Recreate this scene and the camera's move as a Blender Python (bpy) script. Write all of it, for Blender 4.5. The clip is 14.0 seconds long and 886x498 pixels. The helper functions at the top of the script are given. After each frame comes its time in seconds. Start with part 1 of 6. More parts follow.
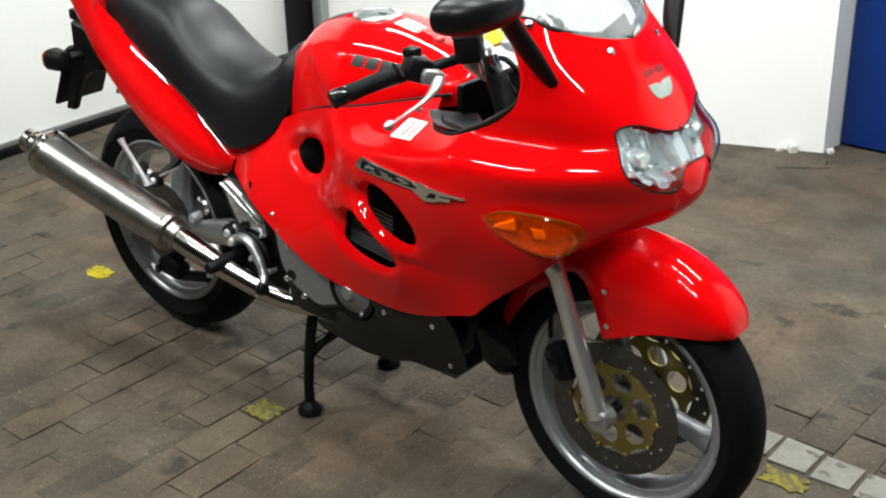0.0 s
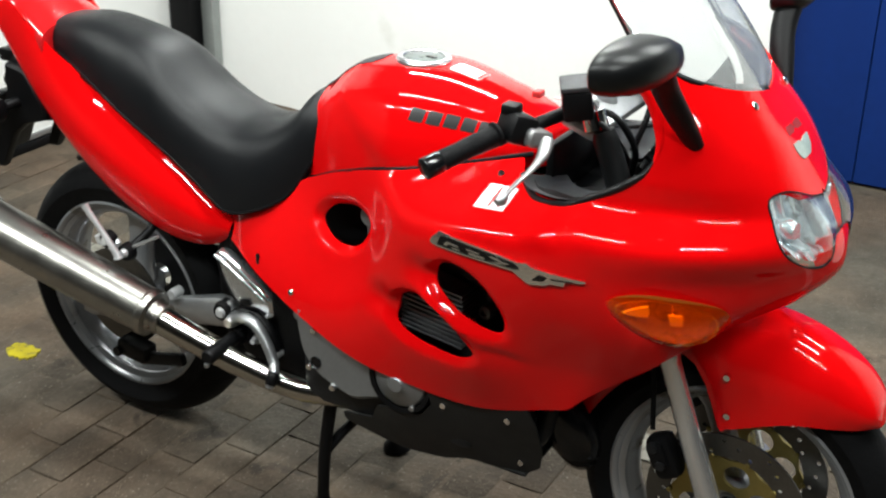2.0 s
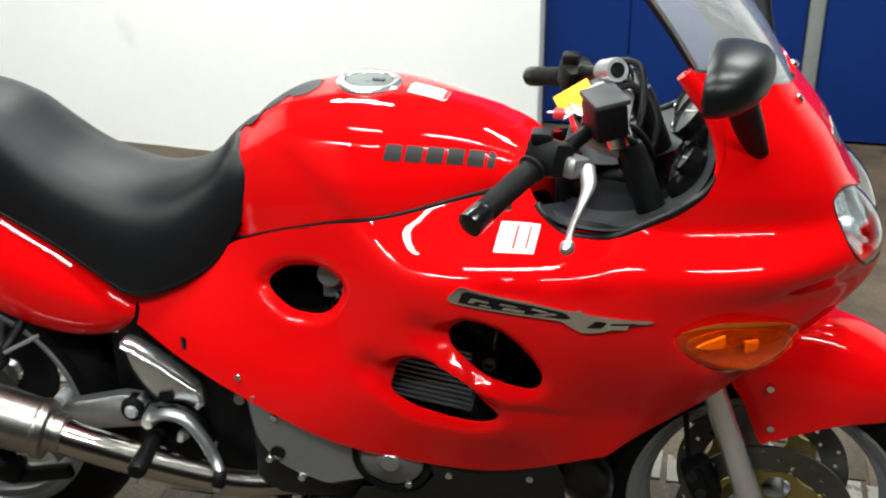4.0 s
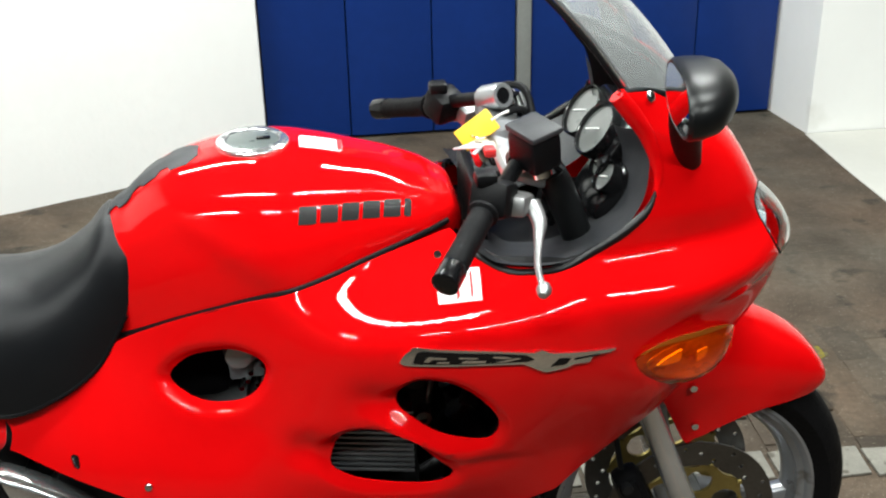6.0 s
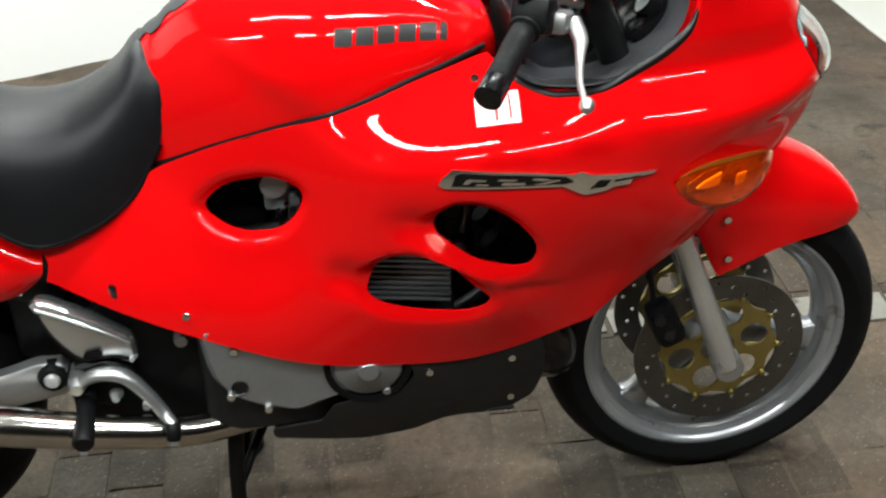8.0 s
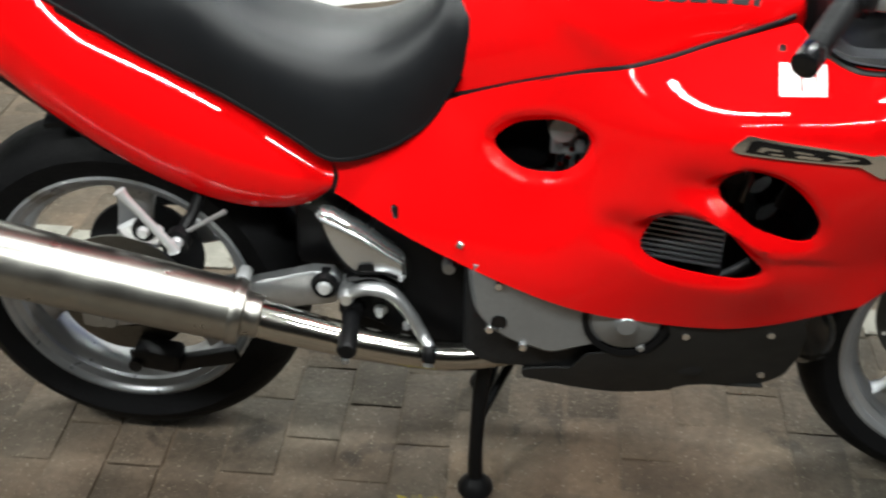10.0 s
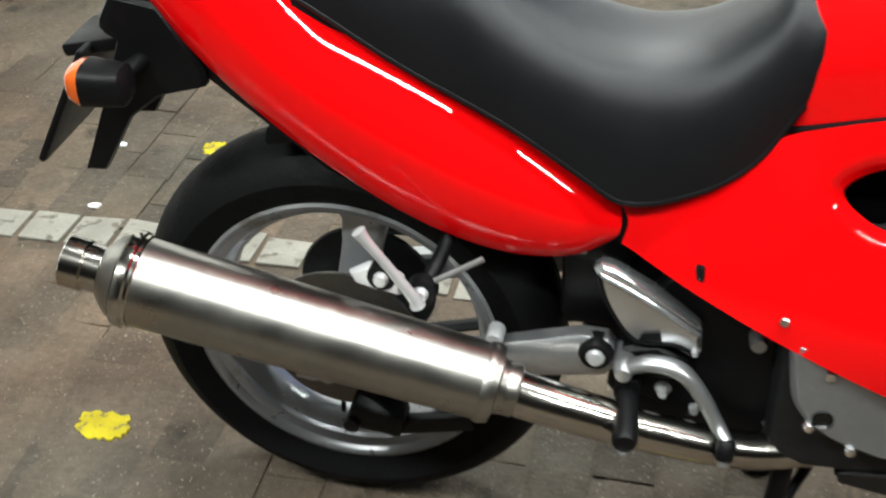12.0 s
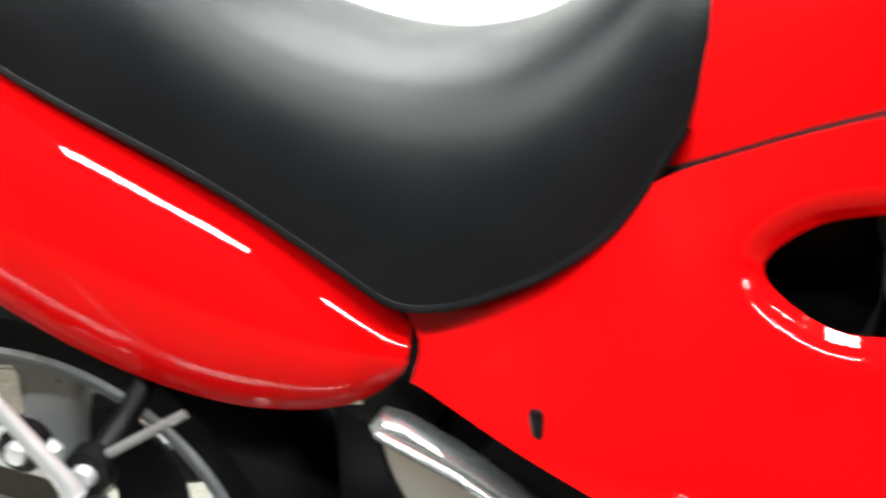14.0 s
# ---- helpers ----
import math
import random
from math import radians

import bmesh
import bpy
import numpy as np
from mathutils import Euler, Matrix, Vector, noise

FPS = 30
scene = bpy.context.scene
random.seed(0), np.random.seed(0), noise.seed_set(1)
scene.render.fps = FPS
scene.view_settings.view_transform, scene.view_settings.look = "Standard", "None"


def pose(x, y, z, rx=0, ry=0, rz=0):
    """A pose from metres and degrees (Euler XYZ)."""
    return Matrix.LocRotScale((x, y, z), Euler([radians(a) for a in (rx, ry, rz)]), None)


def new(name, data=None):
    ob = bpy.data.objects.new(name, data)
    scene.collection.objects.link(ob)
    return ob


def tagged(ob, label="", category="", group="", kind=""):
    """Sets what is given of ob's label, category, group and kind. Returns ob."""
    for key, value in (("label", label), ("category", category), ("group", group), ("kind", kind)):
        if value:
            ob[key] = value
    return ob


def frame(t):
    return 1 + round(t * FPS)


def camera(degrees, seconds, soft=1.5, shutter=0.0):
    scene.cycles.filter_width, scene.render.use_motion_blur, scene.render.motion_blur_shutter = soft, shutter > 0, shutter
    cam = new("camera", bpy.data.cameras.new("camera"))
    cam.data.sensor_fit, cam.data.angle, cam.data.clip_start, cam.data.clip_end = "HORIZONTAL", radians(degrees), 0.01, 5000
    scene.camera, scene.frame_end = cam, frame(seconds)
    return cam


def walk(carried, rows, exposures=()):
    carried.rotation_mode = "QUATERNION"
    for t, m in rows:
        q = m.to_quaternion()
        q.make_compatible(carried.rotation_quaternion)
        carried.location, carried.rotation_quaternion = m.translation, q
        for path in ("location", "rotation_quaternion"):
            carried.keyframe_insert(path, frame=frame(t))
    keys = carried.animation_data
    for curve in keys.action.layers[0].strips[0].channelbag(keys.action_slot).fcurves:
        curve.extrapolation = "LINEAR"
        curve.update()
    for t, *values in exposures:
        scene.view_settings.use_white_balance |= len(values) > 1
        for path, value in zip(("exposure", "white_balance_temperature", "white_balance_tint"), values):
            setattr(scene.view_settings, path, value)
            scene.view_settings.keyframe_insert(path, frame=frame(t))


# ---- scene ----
cam = camera(39.16, 14.0, 2.1, 0.5)


def shot(x, y, z, yaw, pitch, roll):
    return pose(x, y, z, 90 + pitch, 0, yaw) @ pose(0, 0, 0, 0, 0, roll)


# seconds, eye (x, y, z), yaw, pitch, roll; the bike heads along +x, its right side faces -y
ROWS = [
    (0.0, 2.6349, -1.9535, 1.7018, 40.67, -25.14, -1.53),
    (0.5, 2.4995, -1.9638, 1.6886, 38.76, -25.21, -0.83),
    (1.0, 2.3217, -1.9959, 1.6828, 35.77, -25.18, -0.12),
    (1.5, 2.1437, -1.9652, 1.6550, 33.62, -24.68, 0.35),
    (2.0, 1.9589, -1.9321, 1.6692, 30.25, -24.92, 0.73),
    (2.2, 1.8895, -1.9118, 1.6851, 28.86, -25.44, 0.59),
    (4.3, 1.2163, -1.7845, 1.6726, 9.23, -27.20, -0.73),
    (4.5, 1.1749, -1.7662, 1.6681, 7.47, -27.07, -0.88),
    (5.0, 1.0041, -1.7661, 1.6686, 0.36, -26.38, -0.09),
    (5.5, 0.8835, -1.7237, 1.6961, -5.04, -27.01, -0.19),
    (6.0, 0.8628, -1.7022, 1.7040, -6.67, -27.48, -1.13),
    (6.5, 0.8593, -1.7014, 1.6648, -7.09, -27.94, -1.88),
    (7.0, 0.8560, -1.6892, 1.6287, -7.16, -29.66, -2.09),
    (7.2, 0.8530, -1.6867, 1.6186, -7.16, -30.39, -2.17),
    (9.3, 0.7341, -1.8141, 1.6215, -1.57, -33.80, 1.16),
    (9.5, 0.7454, -1.8129, 1.6104, 0.81, -33.54, 0.62),
    (10.0, 0.7123, -1.7787, 1.6014, 5.13, -33.54, 0.41),
    (10.5, 0.6056, -1.7505, 1.5754, 7.43, -33.02, 1.09),
    (11.0, 0.5678, -1.6677, 1.5586, 11.15, -33.52, -0.03),
    (11.5, 0.5399, -1.5702, 1.5157, 13.07, -33.62, -0.75),
    (12.0, 0.4633, -1.4128, 1.4773, 13.04, -34.89, -0.96),
    (12.5, 0.3850, -1.2376, 1.3830, 12.36, -34.50, -0.32),
    (13.0, 0.3920, -1.1057, 1.2494, 12.98, -29.84, 0.11),
    (13.5, 0.4757, -0.9995, 1.1576, 12.97, -25.84, -0.69),
    (14.0, 0.5943, -0.9274, 1.0351, 12.26, -21.97, -1.45),
]
walk(cam, [(t, shot(*row)) for t, *row in ROWS], [(0.0, -0.25), (4.3, -0.3), (7.2, -0.25), (9.3, 0.08), (11.0, 0.16), (12.5, 0.20), (13.0, 0.36), (14.0, 0.58)])

# ---- light ----
world = bpy.data.worlds.new("world")
scene.world = world
world.use_nodes = True
world.node_tree.nodes["Background"].inputs[0].default_value = (0.9, 0.95, 1.0, 1)
world.node_tree.nodes["Background"].inputs[1].default_value = 0.008
scene.view_settings.exposure = -0.3

# fluorescent tubes under the ceiling: (x, y) of their middles and watts; each is 1.15 m long
CEILING = 2.9
TUBES = [(0.1, 1.40, 84.0), (2.1, 1.40, 84.0), (0.35, -0.2, 50.0), (2.0, -0.2, 50.0), (-1.3, -1.7, 105.0), (0.6, -1.7, 60.0), (2.5, -1.7, 60.0)]


def tube_lamp(x, y, watts):
    data = bpy.data.lights.new("fluorescent_tube", "AREA")
    data.shape, data.size, data.size_y, data.energy, data.color = "RECTANGLE", 1.15, 0.15, watts, (0.95, 1.0, 0.97)
    lamp = new("fluorescent_tube", data)
    lamp.matrix_world = pose(x, y, CEILING - 0.12)
    return lamp


for spot in TUBES:
    tube_lamp(*spot)


# ---- materials ----
def material(name, colour, rough=0.5, metal=0.0, scale=8.0, vary=0.12, bump=0.0, bump_scale=60.0, coat=0.0, rough_vary=0.1, spots=None, world=False, spec=None):
    """A surface with coarse and fine variation of colour and gloss, and a fine relief. spots: (colour, scale, share) of stains."""
    m = bpy.data.materials.new(name)
    m.use_nodes = True
    nodes, link = m.node_tree.nodes, m.node_tree.links.new
    shader = nodes["Principled BSDF"]
    place = nodes.new("ShaderNodeNewGeometry").outputs["Position"] if world else nodes.new("ShaderNodeTexCoord").outputs["Object"]

    def grain(size, detail=4.0):
        n = nodes.new("ShaderNodeTexNoise")
        n.inputs["Scale"].default_value, n.inputs["Detail"].default_value = size, detail
        link(place, n.inputs["Vector"])
        return n.outputs["Fac"]

    def span(source, a, b):
        n = nodes.new("ShaderNodeMapRange")
        n.inputs[1].default_value, n.inputs[2].default_value = 0.3, 0.7
        n.inputs[3].default_value, n.inputs[4].default_value = a, b
        link(source, n.inputs[0])
        return n.outputs[0]

    def mix(fac, a, b):
        n = nodes.new("ShaderNodeMix")
        n.data_type = "RGBA"
        link(fac, n.inputs[0])
        for slot, value in ((6, a), (7, b)):
            if isinstance(value, tuple):
                n.inputs[slot].default_value = (*value, 1)
            else:
                link(value, n.inputs[slot])
        return n.outputs[2]

    coarse, fine = grain(scale), grain(scale * 11)
    dark, light = tuple(c * (1 - vary) for c in colour), tuple(min(1, c * (1 + vary)) for c in colour)
    tone = mix(span(coarse, 0, 1), dark, light)
    tone = mix(span(fine, 0, 0.5), tone, tuple(c * (1 - 1.4 * vary) for c in colour))
    if spots:
        stain, size, share = spots
        n = nodes.new("ShaderNodeMapRange")
        n.inputs[1].default_value, n.inputs[2].default_value = 0.62 - share, 0.70 - share
        link(grain(size, 6.0), n.inputs[0])
        tone = mix(n.outputs[0], tone, stain)
    link(tone, shader.inputs["Base Color"])
    link(span(grain(scale * 3), max(0.02, rough - rough_vary * rough), min(1, rough + rough_vary * rough)), shader.inputs["Roughness"])
    shader.inputs["Metallic"].default_value = metal
    shader.inputs["Coat Weight"].default_value = coat
    shader.inputs["Coat Roughness"].default_value = 0.015
    shader.inputs["Coat IOR"].default_value = 1.4
    shader.inputs["Specular IOR Level"].default_value = spec if spec is not None else 0.15 if coat else 0.35
    if bump:
        n = nodes.new("ShaderNodeBump")
        n.inputs["Strength"].default_value, n.inputs["Distance"].default_value = bump, 0.004
        link(grain(bump_scale, 6.0), n.inputs["Height"])
        link(n.outputs["Normal"], shader.inputs["Normal"])
    return m


RED = material("red_paint", (0.66, 0.002, 0.003), 0.5, spec=0.0, coat=0.9, scale=3, vary=0.03)
BLACK_PLASTIC = material("black_plastic", (0.0035, 0.0035, 0.004), 0.42, spec=0.15, scale=14, bump=0.15, bump_scale=400)
BLACK_GLOSS = material("black_gloss", (0.004, 0.004, 0.0045), 0.16, scale=10)
VINYL = material("seat_vinyl", (0.005, 0.0056, 0.0068), 0.40, spec=0.27, scale=6, bump=0.16, bump_scale=800)
RUBBER = material("tyre_rubber", (0.004, 0.004, 0.0045), 0.6, spec=0.1, scale=12, bump=0.3, bump_scale=120)
GREY_BELLY = material("grey_belly_plastic", (0.013, 0.013, 0.013), 0.5, spec=0.25, scale=9, bump=0.1, bump_scale=300)
ALUMINIUM = material("cast_aluminium", (0.43, 0.44, 0.45), 0.34, 0.85, scale=9, vary=0.1, bump=0.12, bump_scale=160)
WHEEL_SILVER = material("silver_wheel_paint", (0.35, 0.36, 0.375), 0.30, 0.65, scale=8, vary=0.08, spots=((0.2, 0.19, 0.17), 14, 0.02))
CHROME = material("chrome", (0.8, 0.8, 0.8), 0.09, 1.0, scale=10, vary=0.04)
STEEL = material("brushed_steel", (0.36, 0.348, 0.322), 0.31, 1.0, scale=6, vary=0.14, rough_vary=0.14, bump=0.04, bump_scale=240, spots=((0.40, 0.35, 0.29), 7, 0.05))
GREY_STEEL = material("dull_grey_steel", (0.33, 0.33, 0.33), 0.4, 0.8, scale=12, vary=0.15)
DARK_METAL = material("dark_engine_metal", (0.016, 0.0165, 0.018), 0.48, 0.4, scale=10, vary=0.25, bump=0.2, bump_scale=90)
ENGINE_GREY = material("grey_engine_paint", (0.27, 0.28, 0.29), 0.32, 0.7, scale=9, vary=0.1, bump=0.1, bump_scale=180)
BRASS = material("gold_disc_carrier", (0.34, 0.27, 0.09), 0.38, 0.85, scale=12, vary=0.15)
DISC_STEEL = material("brake_disc_steel", (0.13, 0.125, 0.115), 0.34, 0.9, scale=14, vary=0.2)
WHITE_WALL = material("white_painted_wall", (0.87, 0.875, 0.855), 0.6, scale=2.2, vary=0.02, bump=0.35, bump_scale=26, spots=((0.74, 0.74, 0.70), 2.6, -0.07))
BLUE_DOOR = material("blue_door_paint", (0.006, 0.029, 0.165), 0.42, spec=0.2, scale=2.5, vary=0.1, bump=0.12, bump_scale=30)
CEILING_PAINT = material("dark_ceiling_paint", (0.07, 0.07, 0.07), 0.8, scale=2, bump=0.2, bump_scale=20)
AMBER = material("amber_lens", (0.92, 0.27, 0.010), 0.03, coat=0.0, scale=20, vary=0.06)
AMBER.node_tree.nodes["Principled BSDF"].inputs["Transmission Weight"].default_value = 1.0


def paving_material(name, source):
    """Clay and concrete blocks that differ from one to the next, with stains and grit."""
    m = material(name, (0.091, 0.074, 0.057), 0.72, spec=0.15, scale=5, vary=0.36, bump=1.0, bump_scale=90, spots=((0.038, 0.033, 0.027), 7, 0.01), world=True)
    nodes, link = m.node_tree.nodes, m.node_tree.links.new
    shader = nodes["Principled BSDF"]
    tone = shader.inputs["Base Color"].links[0].from_socket
    pick = nodes.new("ShaderNodeObjectInfo").outputs["Random"] if source == "object" else nodes.new("ShaderNodeNewGeometry").outputs["Random Per Island"]
    ramp = nodes.new("ShaderNodeValToRGB")
    for e, (at, c) in zip([ramp.color_ramp.elements[0], ramp.color_ramp.elements[1], ramp.color_ramp.elements.new(0.5), ramp.color_ramp.elements.new(0.8)], ((0.0, (0.72, 0.74, 0.75)), (1.0, (1.34, 1.20, 1.08)), (0.5, (1.0, 1.0, 1.0)), (0.8, (1.14, 1.10, 1.05)))):
        e.position, e.color = at, (*c, 1)
    link(pick, ramp.inputs[0])
    grit = nodes.new("ShaderNodeTexNoise")
    grit.inputs["Scale"].default_value = 170.0
    place = nodes.new("ShaderNodeNewGeometry")
    link(place.outputs["Position"], grit.inputs["Vector"])
    cut = nodes.new("ShaderNodeMapRange")
    cut.inputs[1].default_value, cut.inputs[2].default_value = 0.655, 0.71
    link(grit.outputs["Fac"], cut.inputs[0])
    mul = nodes.new("ShaderNodeMix")
    mul.data_type, mul.blend_type = "RGBA", "MULTIPLY"
    mul.inputs[0].default_value = 1.0
    link(tone, mul.inputs[6])
    link(ramp.outputs[0], mul.inputs[7])
    fleck = nodes.new("ShaderNodeMix")
    fleck.data_type = "RGBA"
    fleck.inputs[7].default_value = (0.19, 0.178, 0.145, 1)
    link(cut.outputs[0], fleck.inputs[0])
    link(mul.outputs[2], fleck.inputs[6])
    patch = nodes.new("ShaderNodeTexNoise")
    patch.inputs["Scale"].default_value, patch.inputs["Detail"].default_value = 1.7, 5.0
    link(place.outputs["Position"], patch.inputs["Vector"])
    hue = nodes.new("ShaderNodeValToRGB")
    hue.color_ramp.elements[0].position, hue.color_ramp.elements[0].color = 0.35, (0.86, 0.93, 0.95, 1)
    hue.color_ramp.elements[1].position, hue.color_ramp.elements[1].color = 0.65, (1.14, 1.01, 0.93, 1)
    link(patch.outputs["Fac"], hue.inputs[0])
    wash = nodes.new("ShaderNodeMix")
    wash.data_type, wash.blend_type = "RGBA", "MULTIPLY"
    wash.inputs[0].default_value = 1.0
    link(fleck.outputs[2], wash.inputs[6])
    link(hue.outputs[0], wash.inputs[7])
    link(wash.outputs[2], shader.inputs["Base Color"])
    return m


DIRT = paving_material("packed_dirt", "island")


# ---- building helpers ----
def mesh_of(verts, faces, sharp=40.0):
    me = bpy.data.meshes.new("mesh")
    me.from_pydata([tuple(v) for v in verts], [], [tuple(f) for f in faces])
    me.validate()
    bm = bmesh.new()
    bm.from_mesh(me)
    bmesh.ops.remove_doubles(bm, verts=bm.verts, dist=1e-5)
    bmesh.ops.recalc_face_normals(bm, faces=bm.faces)
    bm.to_mesh(me)
    bm.free()
    me.shade_smooth()
    if sharp:
        me.set_sharp_from_angle(angle=radians(sharp))
    return me


def part(name, shape, mat, parent=None, label=""):
    """Links a mesh, or (verts, faces), or a list of those joined, as ONE object under its thing."""
    if isinstance(shape, list):
        verts, faces = [], []
        for v, f in shape:
            n = len(verts)
            verts += list(v)
            faces += [tuple(i + n for i in face) for face in f]
        shape = (verts, faces)
    me = mesh_of(*shape) if isinstance(shape, tuple) else shape
    me.name = name
    me.materials.append(mat)
    ob = new(name, me)
    ob.parent = parent
    if label:
        ob["label"] = label
    return ob


def thing(name, label, category, group="", kind=""):
    return tagged(new(name), label, category, group, kind)


def spline(points, per=8, closed=False):
    """Catmull-Rom curve through the points, of any dimension."""
    p = np.array(points, float)
    n = len(p)
    out = []
    for i in range(n if closed else n - 1):
        a, b, c, d = (p[(i - 1) % n], p[i], p[(i + 1) % n], p[(i + 2) % n]) if closed else (p[max(i - 1, 0)], p[i], p[i + 1], p[min(i + 2, n - 1)])
        for k in range(per):
            t = k / per
            out.append(0.5 * (2 * b + (c - a) * t + (2 * a - 5 * b + 4 * c - d) * t * t + (3 * b - a - 3 * c + d) * t**3))
    if not closed:
        out.append(p[-1])
    return np.array(out)


def curve(xs, ys):
    """A smooth function through (xs, ys)."""
    xs, ys = np.array(xs, float), np.array(ys, float)
    slope = np.gradient(ys, xs)

    def f(x):
        x = min(max(x, xs[0]), xs[-1])
        i = min(max(int(np.searchsorted(xs, x)) - 1, 0), len(xs) - 2)
        h = xs[i + 1] - xs[i]
        t = (x - xs[i]) / h
        return ((1 + 2 * t) * (1 - t) ** 2 * ys[i] + t * (1 - t) ** 2 * h * slope[i] + t * t * (3 - 2 * t) * ys[i + 1] + t * t * (t - 1) * h * slope[i + 1])

    return f


def loft(rings, closed=True, caps=True):
    n = len(rings[0])
    verts = [tuple(p) for ring in rings for p in ring]
    faces = []
    for i in range(len(rings) - 1):
        for k in range(n if closed else n - 1):
            a, b = i * n + k, i * n + (k + 1) % n
            faces.append((a, b, b + n, a + n))
    if caps and closed:
        faces += [tuple(range(n)), tuple(range((len(rings) - 1) * n, len(rings) * n))]
    return verts, faces


def along(points, radius, n=12, per=6, flat=1.0, up=(0, 0, 1)):
    """A rod along a curve. radius: one number or one for each point. flat: height over width of its section."""
    p = spline(points, per) if len(points) > 2 else np.array(points, float)
    if isinstance(radius, (int, float)):
        r = [radius] * len(p)
    else:
        r = spline([(q,) for q in radius], per)[:, 0] if len(points) > 2 else list(radius)
    rings = []
    for i, q in enumerate(p):
        t = Vector(p[min(i + 1, len(p) - 1)] - p[max(i - 1, 0)]).normalized()
        side = t.cross(Vector(up))
        side = side.normalized() if side.length > 1e-4 else Vector((1, 0, 0))
        over = side.cross(t)
        rings.append([Vector(q) + float(r[i]) * (math.cos(a) * side + flat * math.sin(a) * over) for a in np.linspace(0, 2 * math.pi, n, endpoint=False).tolist()])
    return loft(rings)


def lathe(profile, centre, axis="y", n=48, arc=None):
    """Turns (radius, height) pairs round an axis through centre."""
    angles = np.linspace(0, 2 * math.pi, n, endpoint=False) if arc is None else np.linspace(radians(arc[0]), radians(arc[1]), n)
    c = Vector(centre)
    rings = []
    for r, h in profile:
        ring = []
        for a in angles:
            u, v = r * math.cos(a), r * math.sin(a)
            ring.append(c + Vector({"y": (u, h, v), "x": (h, u, v), "z": (u, v, h)}[axis]))
        rings.append(ring)
    return loft(rings, closed=arc is None, caps=arc is None and (profile[0][0] < 0.02 or profile[-1][0] < 0.02))


def lathe_to(profile, start, end, n=32):
    """Turns (radius, share of the way) pairs round the line from start to end."""
    a, b = Vector(start), Vector(end)
    t = (b - a).normalized()
    side = t.cross(Vector((0, 0, 1)) if abs(t.z) < 0.9 else Vector((0, 1, 0))).normalized()
    over = side.cross(t)
    rings = [[a + (b - a) * h + r * (math.cos(q) * side + math.sin(q) * over) for q in np.linspace(0, 2 * math.pi, n, endpoint=False)] for r, h in profile]
    return loft(rings)


def block(size, centre, bevel=0.004, turn=None):
    """A box with bevelled edges."""
    bm = bmesh.new()
    bmesh.ops.create_cube(bm, size=1.0)
    bmesh.ops.scale(bm, vec=size, verts=bm.verts)
    if bevel:
        bmesh.ops.bevel(bm, geom=bm.edges[:], offset=min(bevel, 0.45 * min(size)), segments=2, affect="EDGES", profile=0.5)
    m = (turn or Matrix()).copy()
    m.translation = centre
    bmesh.ops.transform(bm, matrix=m, verts=bm.verts)
    bm.verts.index_update()
    shape = [v.co.copy() for v in bm.verts], [tuple(v.index for v in f.verts) for f in bm.faces]
    bm.free()
    return shape


def slab(outline, near, far, axis="y", bevel=0.0):
    """A flat outline in the two other axes, as thick as from near to far."""
    def lift(p, h):
        return {"y": (p[0], h, p[1]), "x": (h, p[0], p[1]), "z": (p[0], p[1], h)}[axis]

    mid = np.mean(np.array(outline), 0)
    shrunk = [mid + (np.array(p) - mid) * (1 - bevel / max(1e-6, np.linalg.norm(np.array(p) - mid))) for p in outline]
    step = bevel if far > near else -bevel
    rings = [[lift(p, near) for p in shrunk], [lift(p, near + step) for p in outline], [lift(p, far - step) for p in outline], [lift(p, far) for p in shrunk]]
    return loft(rings if bevel else [rings[1], rings[2]])


def mirrored(shape):
    verts, faces = shape
    return [(v[0], -v[1], v[2]) for v in verts], [tuple(reversed(f)) for f in faces]


def inside(p, poly):
    x, y = p
    hit = False
    for (ax, ay), (bx, by) in zip(poly, np.roll(poly, -1, 0)):
        if (ay > y) != (by > y) and x < (bx - ax) * (y - ay) / (by - ay) + ax:
            hit = not hit
    return hit


def resample(poly, step):
    p = np.vstack([poly, poly[:1]])
    s = np.r_[0, np.cumsum(np.linalg.norm(np.diff(p, axis=0), axis=1))]
    n = max(8, int(round(s[-1] / step)))
    q = np.linspace(0, s[-1], n, endpoint=False)
    return np.stack([np.interp(q, s, p[:, 0]), np.interp(q, s, p[:, 1])], 1)


def gap_to(points, poly):
    """The distance of each point from a closed outline."""
    a, b = poly, np.roll(poly, -1, 0)
    best = np.full(len(points), 1e9)
    for s, e in zip(a, b):
        d = e - s
        t = np.clip(((points - s) @ d) / max(d @ d, 1e-12), 0, 1)
        best = np.minimum(best, np.linalg.norm(points - s - t[:, None] * d, axis=1))
    return best


